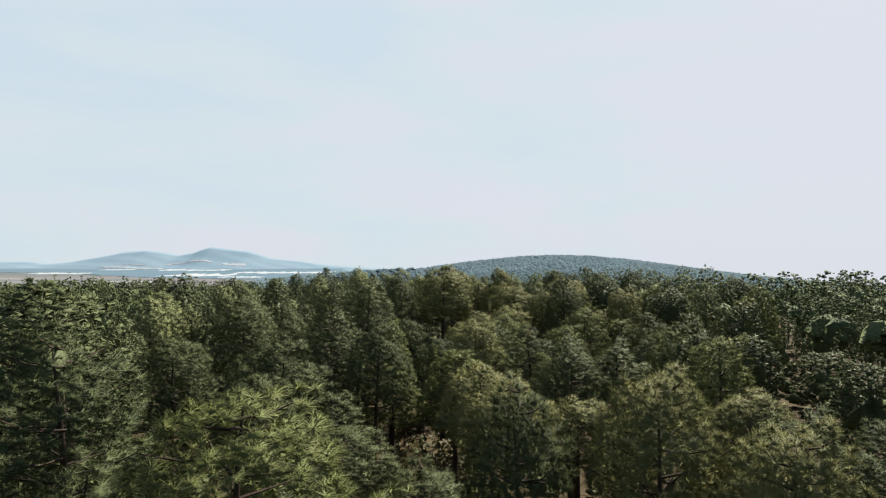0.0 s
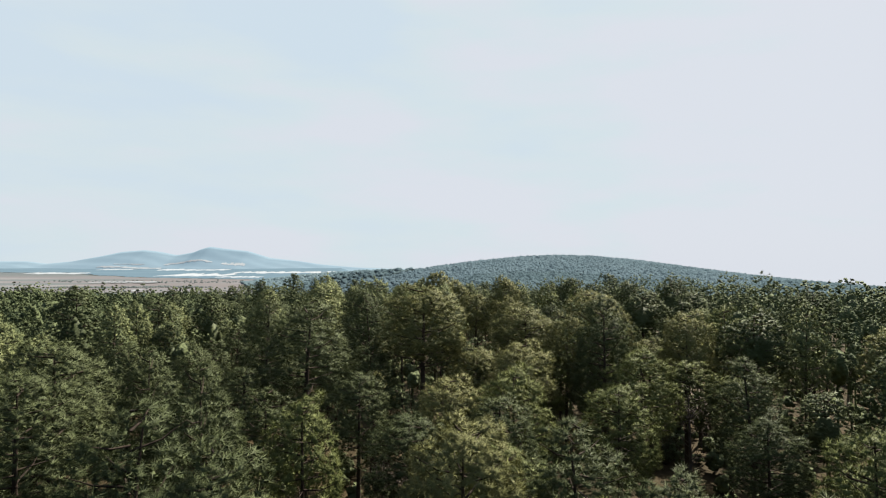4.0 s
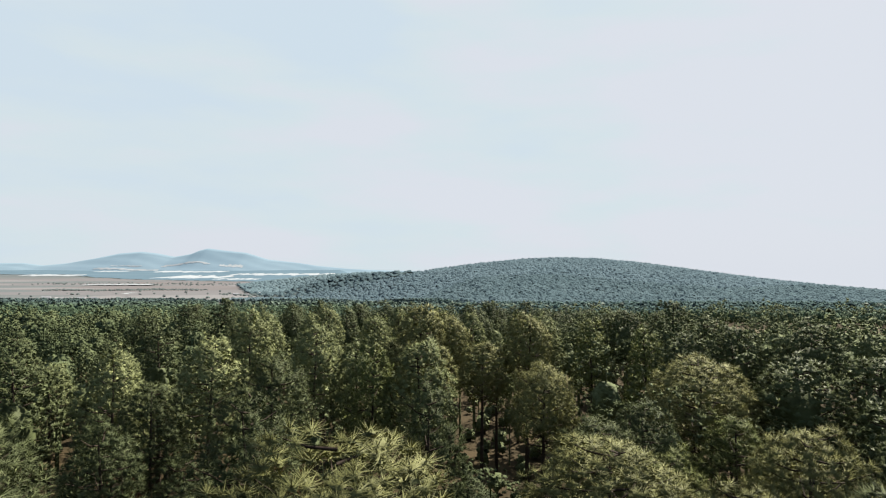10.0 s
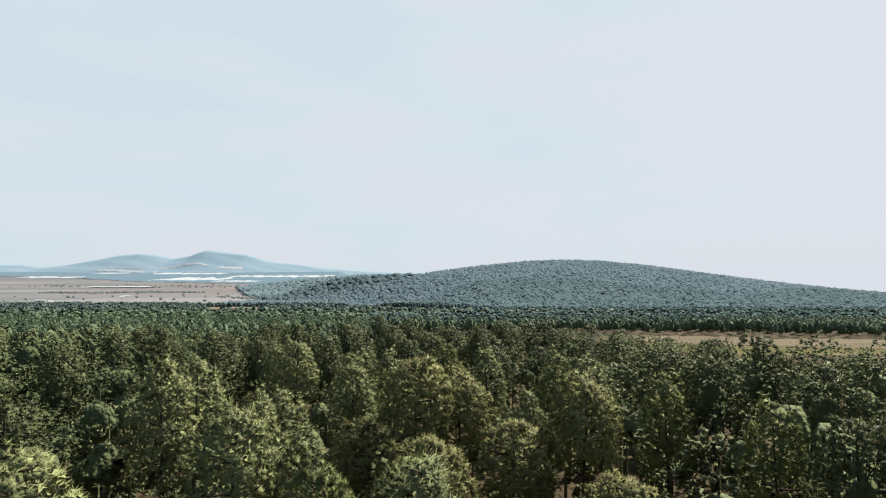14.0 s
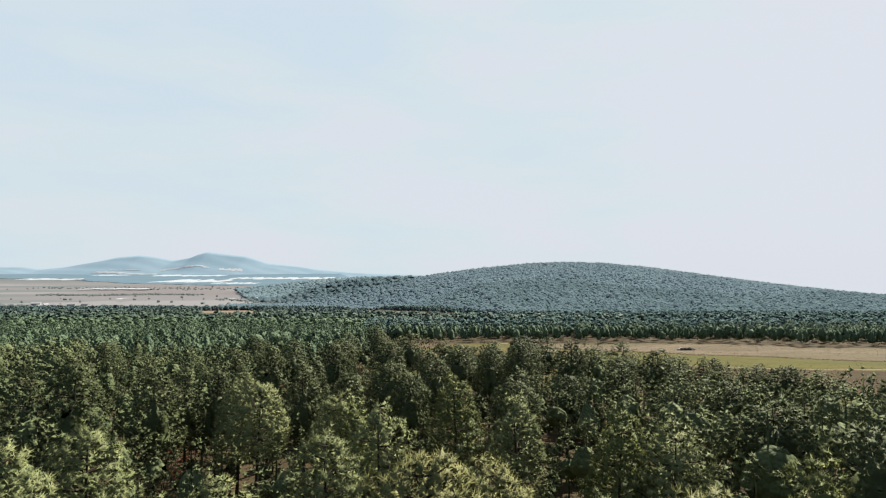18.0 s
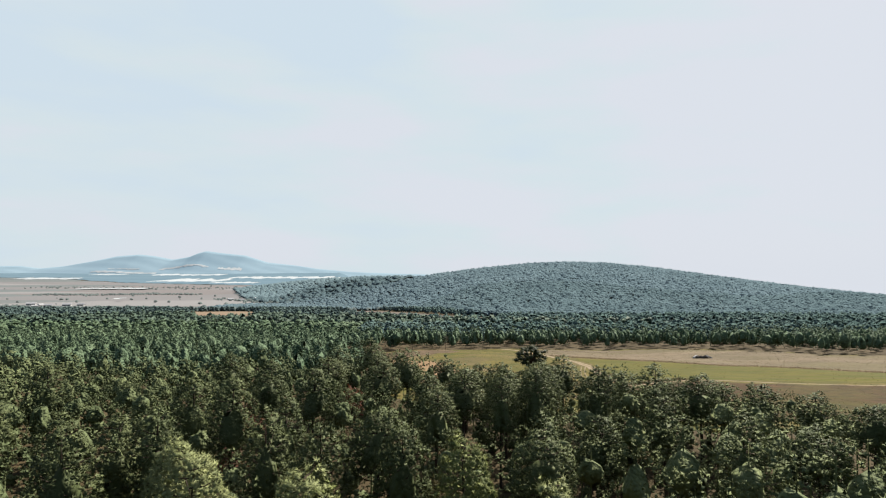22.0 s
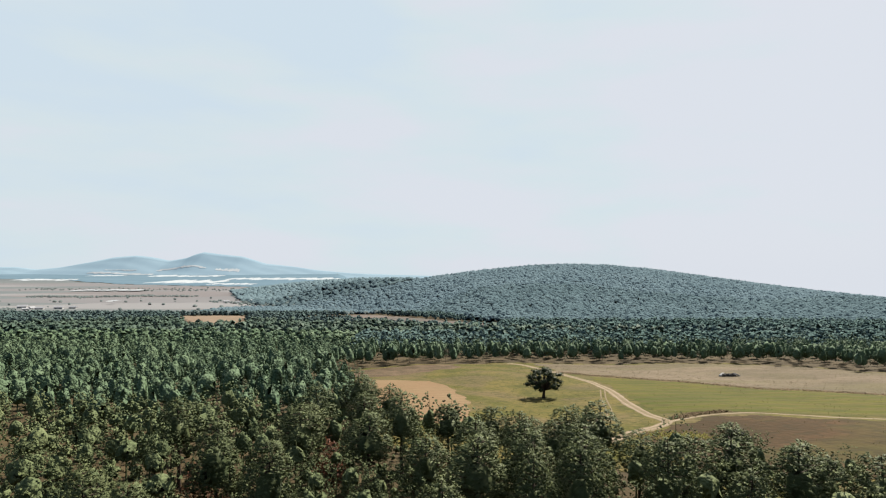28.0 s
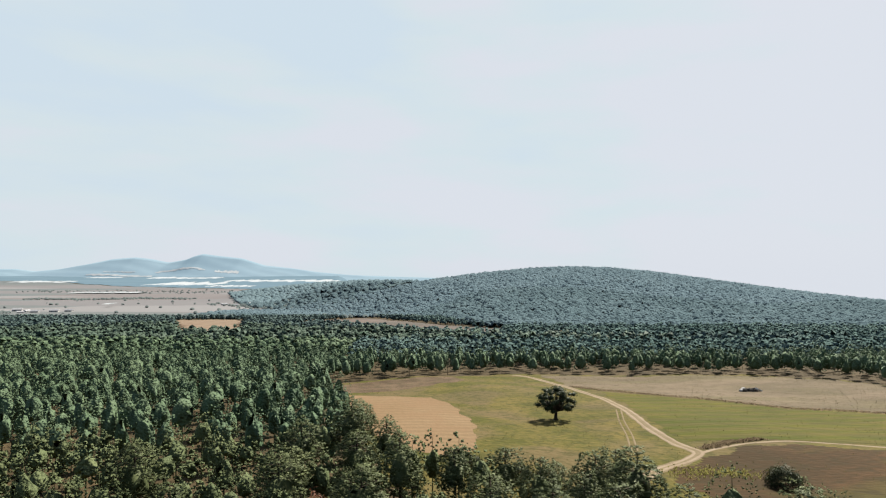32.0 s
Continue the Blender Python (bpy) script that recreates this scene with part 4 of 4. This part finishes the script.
def free(x, y, gap):
    if inside(np.array([x]), np.array([y]), CLEARING)[0]:
        return False
    return all((x - k[0]) ** 2 + (y - k[1]) ** 2 > gap * gap for k in KNOWN)


def outside(p):
    keep = ~inside(p[:, 0], p[:, 1], CLEARING) & ~inside(p[:, 0], p[:, 1], RED_FIELD) & ~inside(p[:, 0], p[:, 1], PALE_FIELD)
    return p[keep]


def build_stands():
    rng = np.random.default_rng(21)
    mid_bank = [stand_shape(rng, 18, 0, 5, 0.0285, 1.36, (0.25, 0.45), stem=True, blades=1, heart=0.7, dense=0.52) for _ in range(14)]
    side_pines = [stand_shape(rng, 20, 0, 6, 0.0245, 1.32, (0.36, 0.52), stem=True, blades=5, heart=0.5, dense=0.46) for _ in range(14)]
    far_bank = [stand_shape(rng, 6, 0.56, squat=1.75, feet=(-0.1, 0.15), skyward=0.2) for _ in range(14)]
    side_bank = [stand_shape(rng, 8, 0.5, squat=1.3, feet=(0.3, 0.48), stem=True) for _ in range(8)]
    # facings turned skyward to flatten contrast, imitating haze
    hill_bank = [dome_shape(rng, 0.54, 1.3) for _ in range(14)]
    p = outside(np.concatenate([scatter(31, -260, 330, -40, 250, 5.8), scatter(32, -330, 400, 252, 520, 6.6, 0.5)]))
    x, y = p[:, 0], p[:, 1]
    near = ((y < 64) & (y > 4) & (np.abs(x) < 8 + 0.6 * y)) | ((y < 225) & (y > 4) & (np.abs(x) < 21)) | ((y < 100) & (y > 4) & (np.abs(x) < 30))
    view = np.abs(x) < 26 + 0.76 * np.where(y < 170, y, 170 + (y - 170) * 0.9)
    keep = ~near & view & ((y > 4) | (np.abs(x) > 8)) & ~((np.abs(x) < 56) & (y < 216) & (y > 4))
    p = p[keep]
    p = np.array([q for q in p if free(q[0], q[1], 3.2) and not (18 < q[0] < 54 and 203 < q[1] < 250)])
    h = tall(p[:, 0], p[:, 1]) * rng.uniform(0.72, np.where(p[:, 1] < 110, 0.98, 1.02))
    edge = p[:, 1] > 250
    belt_bank = [stand_shape(rng, 16, 0, 3, 0.034, 1.55, (0.0, 0.22), heart=0.72, dense=0.6) for _ in range(12)]
    hill_edge = [stand_shape(rng, 10, 0.46, squat=1.65, feet=(-0.1, 0.15), skyward=0.4) for _ in range(12)]
    edge_bank = [stand_shape(rng, 12, 0.44, squat=1.55, feet=(0.0, 0.2), skyward=0.1) for _ in range(12)]
    aside = p[:, 1] < 125
    stand("pine_forest", p[aside], h[aside], side_pines, M_MID, "green pines with domed crowns and dark slender trunks")
    edge_or = edge | aside
    stand("pine_forest", p[~edge_or], h[~edge_or], mid_bank, M_MID, "dense green pine forest with rounded domed crowns")
    front = edge & (p[:, 1] < 350)
    front_bank = [stand_shape(rng, 18, 0, 4, 0.027, 1.5, (-0.1, 0.2), stem=True, heart=0.75, dense=0.66) for _ in range(12)]
    stand("clearing_edge_pines", p[front], h[front], front_bank, M_EDGE, "rounded dark green pines beside the clearing")
    edge = edge & ~front
    belt = edge & (p[:, 1] < 452)
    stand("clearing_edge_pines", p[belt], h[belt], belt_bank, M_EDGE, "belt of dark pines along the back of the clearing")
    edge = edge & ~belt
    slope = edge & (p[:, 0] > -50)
    stand("clearing_edge_pines", p[slope], h[slope], hill_edge, M_FOOT, "pines rising behind the belt to the hill, tinted for haze")
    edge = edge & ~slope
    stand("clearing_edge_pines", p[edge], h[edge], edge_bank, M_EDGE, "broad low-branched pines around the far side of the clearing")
    # the same forest going on to both sides and behind
    q = outside(scatter(33, -210, 230, -110, 270, 6.4))
    q = q[(np.abs(q[:, 0]) > 30 + 0.76 * q[:, 1]) & ((q[:, 1] > -6) | (np.abs(q[:, 0]) > 10))]
    stand("pine_forest", q, tall(q[:, 0], q[:, 1]) * rng.uniform(0.74, 1.06, len(q)), side_bank, M_MID, "green pine forest going on all around")
    # forest running down to the valley
    p = outside(scatter(41, -760, 620, 522, 1010, 7.2, 0.6))
    x, y = p[:, 0], p[:, 1]
    p = p[(np.abs(x) < 0.78 * (y - 40)) & (y < np.interp(x, FOOT_X, FOOT_Y) + 5) & (y < np.interp(x, [-800, -330, -240, -150], [980, 960, 990, 1010]))]
    h = np.interp(p[:, 1], [470, 640, 1000], [11.5, 9.0, 7.6]) * rng.uniform(0.78, 1.15, len(p))
    # stands split by distance so that the painted haze deepens in steps
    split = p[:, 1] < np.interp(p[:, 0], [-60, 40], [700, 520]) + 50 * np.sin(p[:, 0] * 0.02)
    stand("valley_forest", p[split], h[split], far_bank, M_FAR, "green pine forest going down to the valley, slightly blued for haze")
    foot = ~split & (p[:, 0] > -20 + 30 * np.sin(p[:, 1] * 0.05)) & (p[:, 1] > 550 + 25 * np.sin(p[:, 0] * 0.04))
    stand("valley_forest", p[foot], h[foot], hill_edge, M_FOOT, "pines at the foot of the round hill, tinted blue-green for haze")
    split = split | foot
    stand("valley_forest", p[~split], h[~split], far_bank, M_FAR2, "green pine forest at the edge of the valley floor, tinted for haze")
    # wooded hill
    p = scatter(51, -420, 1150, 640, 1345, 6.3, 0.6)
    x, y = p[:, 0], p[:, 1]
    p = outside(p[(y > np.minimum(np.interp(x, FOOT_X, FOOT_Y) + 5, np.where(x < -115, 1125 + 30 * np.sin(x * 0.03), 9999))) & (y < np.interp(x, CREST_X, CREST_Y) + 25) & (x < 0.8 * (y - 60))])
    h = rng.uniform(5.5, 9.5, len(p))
    # haze graded by distance: the farther trees get the paler colour
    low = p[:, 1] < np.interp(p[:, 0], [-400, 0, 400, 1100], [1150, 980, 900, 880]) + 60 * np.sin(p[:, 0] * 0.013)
    stand("hill_forest", p[low], h[low], hill_bank, M_HILL, "pines covering the foot of the round hill, tinted blue-green for haze")
    stand("hill_forest", p[~low], h[~low], hill_bank, M_BROW, "pines covering the top of the round hill, tinted paler for haze")
    # spur behind it and hedgerow trees on the plain
    p = scatter(61, -820, 350, 1280, 2400, 14.5, 0.7)
    lim = np.interp(p[:, 1], [1280, 1360, 1640, 2000, 2400], [-180, -340, -490, -650, -800])
    p = p[((p[:, 0] < np.interp(p[:, 1], [1280, 1480], [-150, -60])) | (p[:, 1] > 2100)) & (p[:, 0] > lim)]
    far = p[:, 1] > 1720
    stand("hill_forest", p[~far], rng.uniform(8, 12, (~far).sum()), hill_bank, M_HILL, "pines on the low end of the round hill, tinted blue-green for haze")
    stand("spur_forest", p[far], rng.uniform(9, 14, far.sum()), hill_bank, M_SPUR, "woods on the far spur, tinted pale blue for haze")


build_near()
build_stands()


# ---------------------------------------------------------------- other trees and shrubs
def leafy(rng, n_clusters, leaves, box, size, spread, openness=0.0):
    """Crown of leaf clusters round the points of a rounded box (centre, half sizes)."""
    c0, half = np.array(box[0], float), np.array(box[1], float)
    d = unit(rng.normal(size=(n_clusters, 3)))
    d[:, 2] = np.abs(d[:, 2]) * 1.3 - 0.42
    cl = c0 + d * half * rng.uniform(0.55, 1.0, (n_clusters, 1))
    p = (cl[:, None] + rng.normal(size=(n_clusters, leaves, 3)) * spread * [1, 1, 0.7]).reshape(-1, 3)
    nrm = unit((p - c0) / half + 0.8 * np.repeat(unit(rng.normal(size=(n_clusters, 3))), leaves, 0) * 0.5 + [0, 0, 0.35])
    v, t, f = clumps(rng, p, nrm, size, 2, 0.9, 0.5)
    return cl, (v, t, f)


def put(ob, x, y, turn=0.0, size=1.0, sink=0.05):
    ob.matrix_basis = pose(x, y, float(land(x, y)) - sink, 0, 0, turn) @ Matrix.Diagonal((size, size, size, 1))
    return ob


def build_lone_tree():
    rng = np.random.default_rng(5)
    c, out, size, h = crown_plan(rng, 64, 5.6, 0.9, 2.5, 8.7)
    c = c * [1.0, 0.95, 1.0] + rng.normal(size=c.shape) * [0.35, 0.35, 0.3]
    size = size * 0.62
    p, d = caps(rng, c, out, 40, size, 0.4)
    leaf = merge(clumps(rng, p, unit(d + 0.5 * np.repeat(out, 40, 0)), 0.22, 2, 0.8, 0.5), bodies(rng, ICO, c, out, size * 0.62))
    fork = np.array([0.15, 0.0, 2.3])
    root = new("lone_tree")
    wv, wt = tube([(0, 0, -0.2), (0.05, 0.05, 0.9), fork, (0.3, 0.2, 5.5)], [0.52, 0.4, 0.34, 0.12], 9)
    trunk = child("trunk", mesh_of("trunk", wv, wt, M_BARK, flat=False), root)
    for q in c:
        mid = fork + (q - fork) * [0.5, 0.5, 0.42]
        lv, lt = tube([fork - [0, 0, 0.2], mid, q], [0.15, 0.085, 0.03], 5)
        child("limb", mesh_of("limb", lv, lt, M_BARK, flat=False), trunk)
    child("crown", mesh_of("crown", leaf[0], leaf[1], M_LONE, normals=leaf[2]), root)
    put(root, 27.9, 300, 20, 1.0)
    tagged(root, "dark broad-crowned tree standing alone in the green clearing", "tree")


def build_bare_trees():
    rng = np.random.default_rng(9)

    def bare(H):
        root = new("leafless_tree")
        wv, wt = tube([(0, 0, 0), (0.1, 0, H * 0.4), (0, 0.1, H * 0.8)], [0.16, 0.11, 0.03], 6)
        trunk = child("trunk", mesh_of("trunk", wv, wt, M_TWIG, flat=False), root)
        for i in range(24):
            z = H * rng.uniform(0.3, 0.75)
            a = rng.uniform(0, 6.28)
            L = rng.uniform(1.2, 2.8) * (1.15 - z / H)
            tip = np.array([math.cos(a) * L, math.sin(a) * L, z + L * 0.9])
            lv, lt = tube([(0, 0, z), tip * [0.5, 0.5, 0] + [0, 0, z + L * 0.35], tip], [0.05, 0.03, 0.008], 3)
            child("limb", mesh_of("limb", lv, lt, M_TWIG, flat=False), trunk)
        c, leaf = leafy(rng, 46, 11, ((0, 0, H * 0.6), (2.3, 2.3, H * 0.33)), 0.13, 0.42)
        child("crown", mesh_of("crown", leaf[0], leaf[1], M_TWIG, normals=leaf[2]), root, "thin grey-brown twigs and dead leaves")
        return tagged(root, "grey-brown almost leafless tree among the pines", "tree", "leafless trees")
    first = put(bare(11.5), 20.5, 71, 0)
    for x, y, s in ((-20.5, 77, 0.98), (-13, 30, 0.8), (44.5, 92, 1.12), (-2, 64, 0.75), (-24, 120, 0.9), (60, 120, 1.1), (-60, 380, 0.7), (-14, 405, 0.75), (2, 408, 0.7)):
        put(copy_thing(first, Matrix()), x, y, rng.uniform(0, 360), s)


def build_shrubs():
    rng = np.random.default_rng(13)

    def shrub(name, mat, label, half, clusters, group):
        c, leaf = leafy(rng, clusters, 16, ((0, 0, half[2] * 0.55), half), 0.17, 0.26)
        stems = [tube([(0, 0, -0.1), p * [0.4, 0.4, 0.5], p], [0.04, 0.025, 0.008], 3) for p in c[:10]]
        root = new(name)
        wv, wt = join(stems)
        child("stems", mesh_of("stems", wv, wt, M_BARK, flat=False), root)
        child("foliage", mesh_of("foliage", leaf[0], leaf[1], mat, normals=leaf[2]), root)
        return tagged(root, label, "shrub", group)
    oak = shrub("shrub", M_BROAD, "olive-brown broadleaf shrub between pine trunks", (1.9, 1.9, 2.4), 34, "undergrowth shrubs")
    red = shrub("shrub", M_RED, "rust-red shrub among the pines", (1.7, 1.7, 2.2), 30, "undergrowth shrubs")
    yel = shrub("shrub", M_NEEDLE2, "yellow-green bush between pine trunks", (1.6, 1.6, 1.9), 30, "undergrowth shrubs")
    put(red, 14.2, 27.5, 0, 1.5)
    put(oak, 12.2, 29, 0, 1.6)
    put(yel, 17, 33, 0, 1.6)
    spots = [p for p in scatter(17, -34, 40, 8, 225, 12.5) if free(*p, 2.0)]
    for i, (x, y) in enumerate(spots):
        put(copy_thing((oak, yel, oak, yel, oak, red)[i % 6] if i % 13 else oak, Matrix()), x, y, rng.uniform(0, 360), rng.uniform(0.8, 2.0))
    dark = shrub("bush", M_LONE, "dark round bush in the brown pasture", (2.5, 2.2, 2.0), 190, "")
    put(dark, 52.5, 243.5, 0, 1.15)
    for x, y, s in ((36, 224, 0.9), (44, 221, 1.0), (58, 226, 0.8), (5, 252, 0.9), (-8, 262, 0.8), (12, 246, 0.9)):
        put(copy_thing(dark, Matrix()), x, y, rng.uniform(0, 360), s)


def weeds(name, spots, size, mat, label, seed, tall_by=1.0):
    """Low growth as one mesh."""
    rng = np.random.default_rng(seed)
    spots = np.asarray(spots)
    n = len(spots)
    c = np.stack([spots[:, 0], spots[:, 1], land(spots[:, 0], spots[:, 1]) + 0.1], 1)
    v, t, f = tufts(rng, c, np.tile([0.0, 0, 1.0], (n, 1)), 7, size * tall_by, size * 0.35, 0.5)
    ob = new(name, mesh_of(name, v, t, mat, normals=f))
    tagged(ob, label, "weeds", kind="stuff")


def along(rng, pts, n, wide):
    pts = np.array(pts, float)
    s = np.concatenate([[0], np.cumsum(np.hypot(*np.diff(pts, axis=0).T))])
    t = rng.uniform(0, s[-1], n)
    return np.stack([np.interp(t, s, pts[:, 0]), np.interp(t, s, pts[:, 1])], 1) + rng.normal(size=(n, 2)) * wide


def build_weeds():
    rng = np.random.default_rng(19)
    weeds("weedy_bank", along(rng, [(46, 366), (54, 356), (77, 334), (93, 312), (180, 283), (240, 272)], 2200, (0.8, 0.9)), 0.38, M_WEED, "line of dry brown weeds between two fields", 1)
    weeds("roadside_brush", along(rng, [(50, 266), (56, 270), (64, 272.5)], 500, (0.7, 0.5)), 0.42, M_BRUSH, "tangle of dark dry brush beside the track", 2)
    p = np.stack([rng.uniform(45, 240, 5000), rng.uniform(270, 408, 5000)], 1)
    strip = [(45, 366), (54, 357), (77, 335), (93, 313), (180, 284), (240, 275), (240, 355), (161, 364), (150, 388), (126, 406), (76, 404), (40, 404)]
    weeds("fallow_weeds", p[inside(p[:, 0], p[:, 1], strip)], 0.2, M_FALLOW, "dry straw-coloured weeds on the fallow strip", 3)
    p = np.stack([rng.uniform(-45, 150, 9000), rng.uniform(228, 405, 9000)], 1)
    p = p[inside(p[:, 0], p[:, 1], CLEARING) & (np.sin(p[:, 0] * 0.31 + 2 * np.sin(p[:, 1] * 0.13)) + np.sin(p[:, 1] * 0.43 + p[:, 0] * 0.2) > rng.uniform(-1.2, 1.8, len(p)))]
    on_tan = inside(p[:, 0], p[:, 1], [(-35, 341), (-2.6, 338), (3, 322), (7, 300), (7.5, 273), (4, 259), (-10, 266), (-22, 300), (-30, 330)])
    on_way = np.abs(p[:, 0] - np.interp(p[:, 1], [244, 257, 263, 287, 311, 335, 362, 404], [30, 43, 48, 46.5, 48.8, 49.2, 44.7, 30])) < 2.2
    weeds("grass_tufts", p[~on_tan & ~on_way], 0.17, M_TUFT, "coarse olive grass tufts dotted over the clearing", 6)
    weeds("yellow_flowers", along(rng, [(38, 249), (44, 251), (51, 250)], 420, (2.0, 1.6)), 0.3, M_YELLOW, "patch of yellow flowering weeds", 5)


def build_heap():
    rng = np.random.default_rng(23)
    root = new("stone_heap")
    for i in range(11):
        bm = bmesh.new()
        bmesh.ops.create_icosphere(bm, subdivisions=2, radius=1.0)
        for v in bm.verts:
            v.co *= 1 + 0.35 * noise.noise(v.co * 1.3 + Vector((i * 3.1, 0, 0)))
        me = bpy.data.meshes.new("stone")
        bm.to_mesh(me)
        bm.free()
        me.materials.append(M_WALL if i in (0, 1, 4) else M_ROCK)
        ob = child("stone", me, root, "pale dusty stone" if i in (0, 1, 4) else "")
        ob.matrix_basis = pose(-3.2 + i * 0.55 + rng.normal() * 0.25, rng.normal() * 0.7, 0.35, *rng.uniform(0, 90, 3)) @ Matrix.Diagonal((*rng.uniform(0.5, 1.0, 3), 1))
    bm = bmesh.new()
    bmesh.ops.create_cube(bm, size=1.0)
    bmesh.ops.bevel(bm, geom=bm.edges[:], offset=0.05, segments=2, affect='EDGES')
    me = bpy.data.meshes.new("slab")
    bm.to_mesh(me)
    bm.free()
    me.materials.append(M_SLAB)
    ob = child("slab", me, root, "pale flat slab leaning on the stones")
    ob.matrix_basis = pose(3.4, 0, 0.55, 8, 24, 15) @ Matrix.Diagonal((2.6, 1.8, 0.3, 1))
    put(root, 103.7, 354, 8)
    tagged(root, "heap of dark field stones with a pale slab, among dry weeds", "stone heap")


# ---------------------------------------------------------------- the valley floor
def build_valley():
    rng = np.random.default_rng(29)

    def house(L, W, Hh):
        root = new("farmhouse")
        bm = bmesh.new()
        bmesh.ops.create_cube(bm, size=1.0, matrix=Matrix.Translation((0, 0, Hh / 2)) @ Matrix.Diagonal((L, W, Hh, 1)))
        me = bpy.data.meshes.new("wall")
        bm.to_mesh(me)
        bm.free()
        me.materials.append(M_WALL)
        child("wall", me, root)
        o = 0.5
        v = [(-L / 2 - o, -W / 2 - o, Hh), (L / 2 + o, -W / 2 - o, Hh), (L / 2 + o, W / 2 + o, Hh), (-L / 2 - o, W / 2 + o, Hh), (-L / 2 - o, 0, Hh + W * 0.3), (L / 2 + o, 0, Hh + W * 0.3)]
        child("roof", mesh_of("roof", v, [(0, 1, 5), (0, 5, 4), (2, 3, 4), (2, 4, 5), (0, 4, 3), (1, 2, 5), (0, 3, 2), (0, 2, 1)], M_ROOF), root, "pale metal roof")
        for dx in (-L / 4, L / 4):
            bm = bmesh.new()
            bmesh.ops.create_cube(bm, size=1.0, matrix=Matrix.Translation((dx, -W / 2 - 0.05, Hh * 0.5)) @ Matrix.Diagonal((1.6, 0.1, 1.4, 1)))
            me = bpy.data.meshes.new("window")
            bm.to_mesh(me)
            bm.free()
            me.materials.append(M_ROCK)
            child("window", me, root, "dark window")
        return tagged(root, "small pale farmhouse with a metal roof on the plain", "house", "houses on the plain")
    first = put(house(14, 9, 4), -800, 1330, 10)
    for x, y, a, s in ((-830, 1350, 80, 0.9), (-772, 1345, 15, 1.1), (-815, 1310, 40, 0.8), (-755, 1365, 0, 1.0), (-870, 1380, 20, 1.2), (-560, 1690, 30, 1.0), (-520, 1660, 0, 0.8), (-500, 1720, 60, 1.1)):
        put(copy_thing(first, Matrix()), x, y, a, s)
    # rows of trees between the fields
    p = np.concatenate([along(rng, [(-1300, 2030), (-1100, 2010), (-960, 2060), (-790, 2050)], 330, (9, 12)), along(rng, [(-1050, 1250), (-900, 1240), (-840, 1290)], 220, (16, 26)),
                        along(rng, [(-700, 1120), (-560, 1090), (-430, 1060), (-330, 1040)], 190, (16, 18)), along(rng, [(-620, 1740), (-500, 1640), (-430, 1560)], 60, (10, 25)),
                        along(rng, [(-1700, 2600), (-600, 2500)], 200, (20, 60)), np.stack([rng.uniform(-1200, -380, 60), rng.uniform(1050, 2000, 60)], 1),
                        along(rng, [(-420, 1500), (-330, 1400), (-200, 1230), (-120, 1110)], 160, (18, 26))])
    bank = [dome_shape(rng, 0.6) for _ in range(8)]
    stand("hedgerow_trees", p, rng.uniform(3.5, 7.5, len(p)), bank, M_HEDGE, "rows of small trees between valley fields, greyed for haze", "trees")
    build_greenhouses()


def build_greenhouses():
    """White plastic tunnels in blocks over the far slopes: x from, x to, near edge, far edge."""
    blocks = GREENHOUSES
    rng = np.random.default_rng(3)
    for x0, x1, y0, y1 in blocks:
        X, Y = np.meshgrid(np.linspace(x0, x1, 49), np.linspace(0, 1, 5))
        # rows of tunnels that end unevenly, with a lane left out here and there
        near, far = (np.repeat(rng.uniform(0, 0.42, 16), 3) for _ in range(2))
        near, far = np.append(near, near[-1]), np.append(1 - far, 0.6)
        Y = y0 + (y1 - y0) * (near + (far - near) * Y) + 14 * np.sin(X * 0.009)
        Z = np.maximum(land(X, Y), range_height(X, Y)) + 3.0
        Z[0] -= 1
        ob = new("greenhouse_block", mesh_of("greenhouse_block", np.stack([X, Y, Z], -1).reshape(-1, 3), grid_tris(*X.shape), M_SHEET, flat=False))
        tagged(ob, "block of white plastic greenhouses on the far plain", "greenhouse", "greenhouses of the valley")


GREENHOUSES = [(-2375, -2155, 4112, 4308), (-2498, -2032, 4319, 4362), (-2408, -2176, 4394, 4414), (-1946, -1472, 3997, 4292), (-1564, -1201, 3201, 3705), (-1156, -931, 3032, 3245), (-1618, -1447, 4377, 4444), (-2053, -1692, 4404, 4446), (-1294, -1093, 3658, 3901), (-2521, -2152, 3558, 3781), (-1393, -1143, 2372, 2511), (-1134, -610, 3635, 3912), (-807, -791, 1575, 1641)]

build_lone_tree()
build_bare_trees()
build_shrubs()
build_weeds()
build_heap()
build_valley()
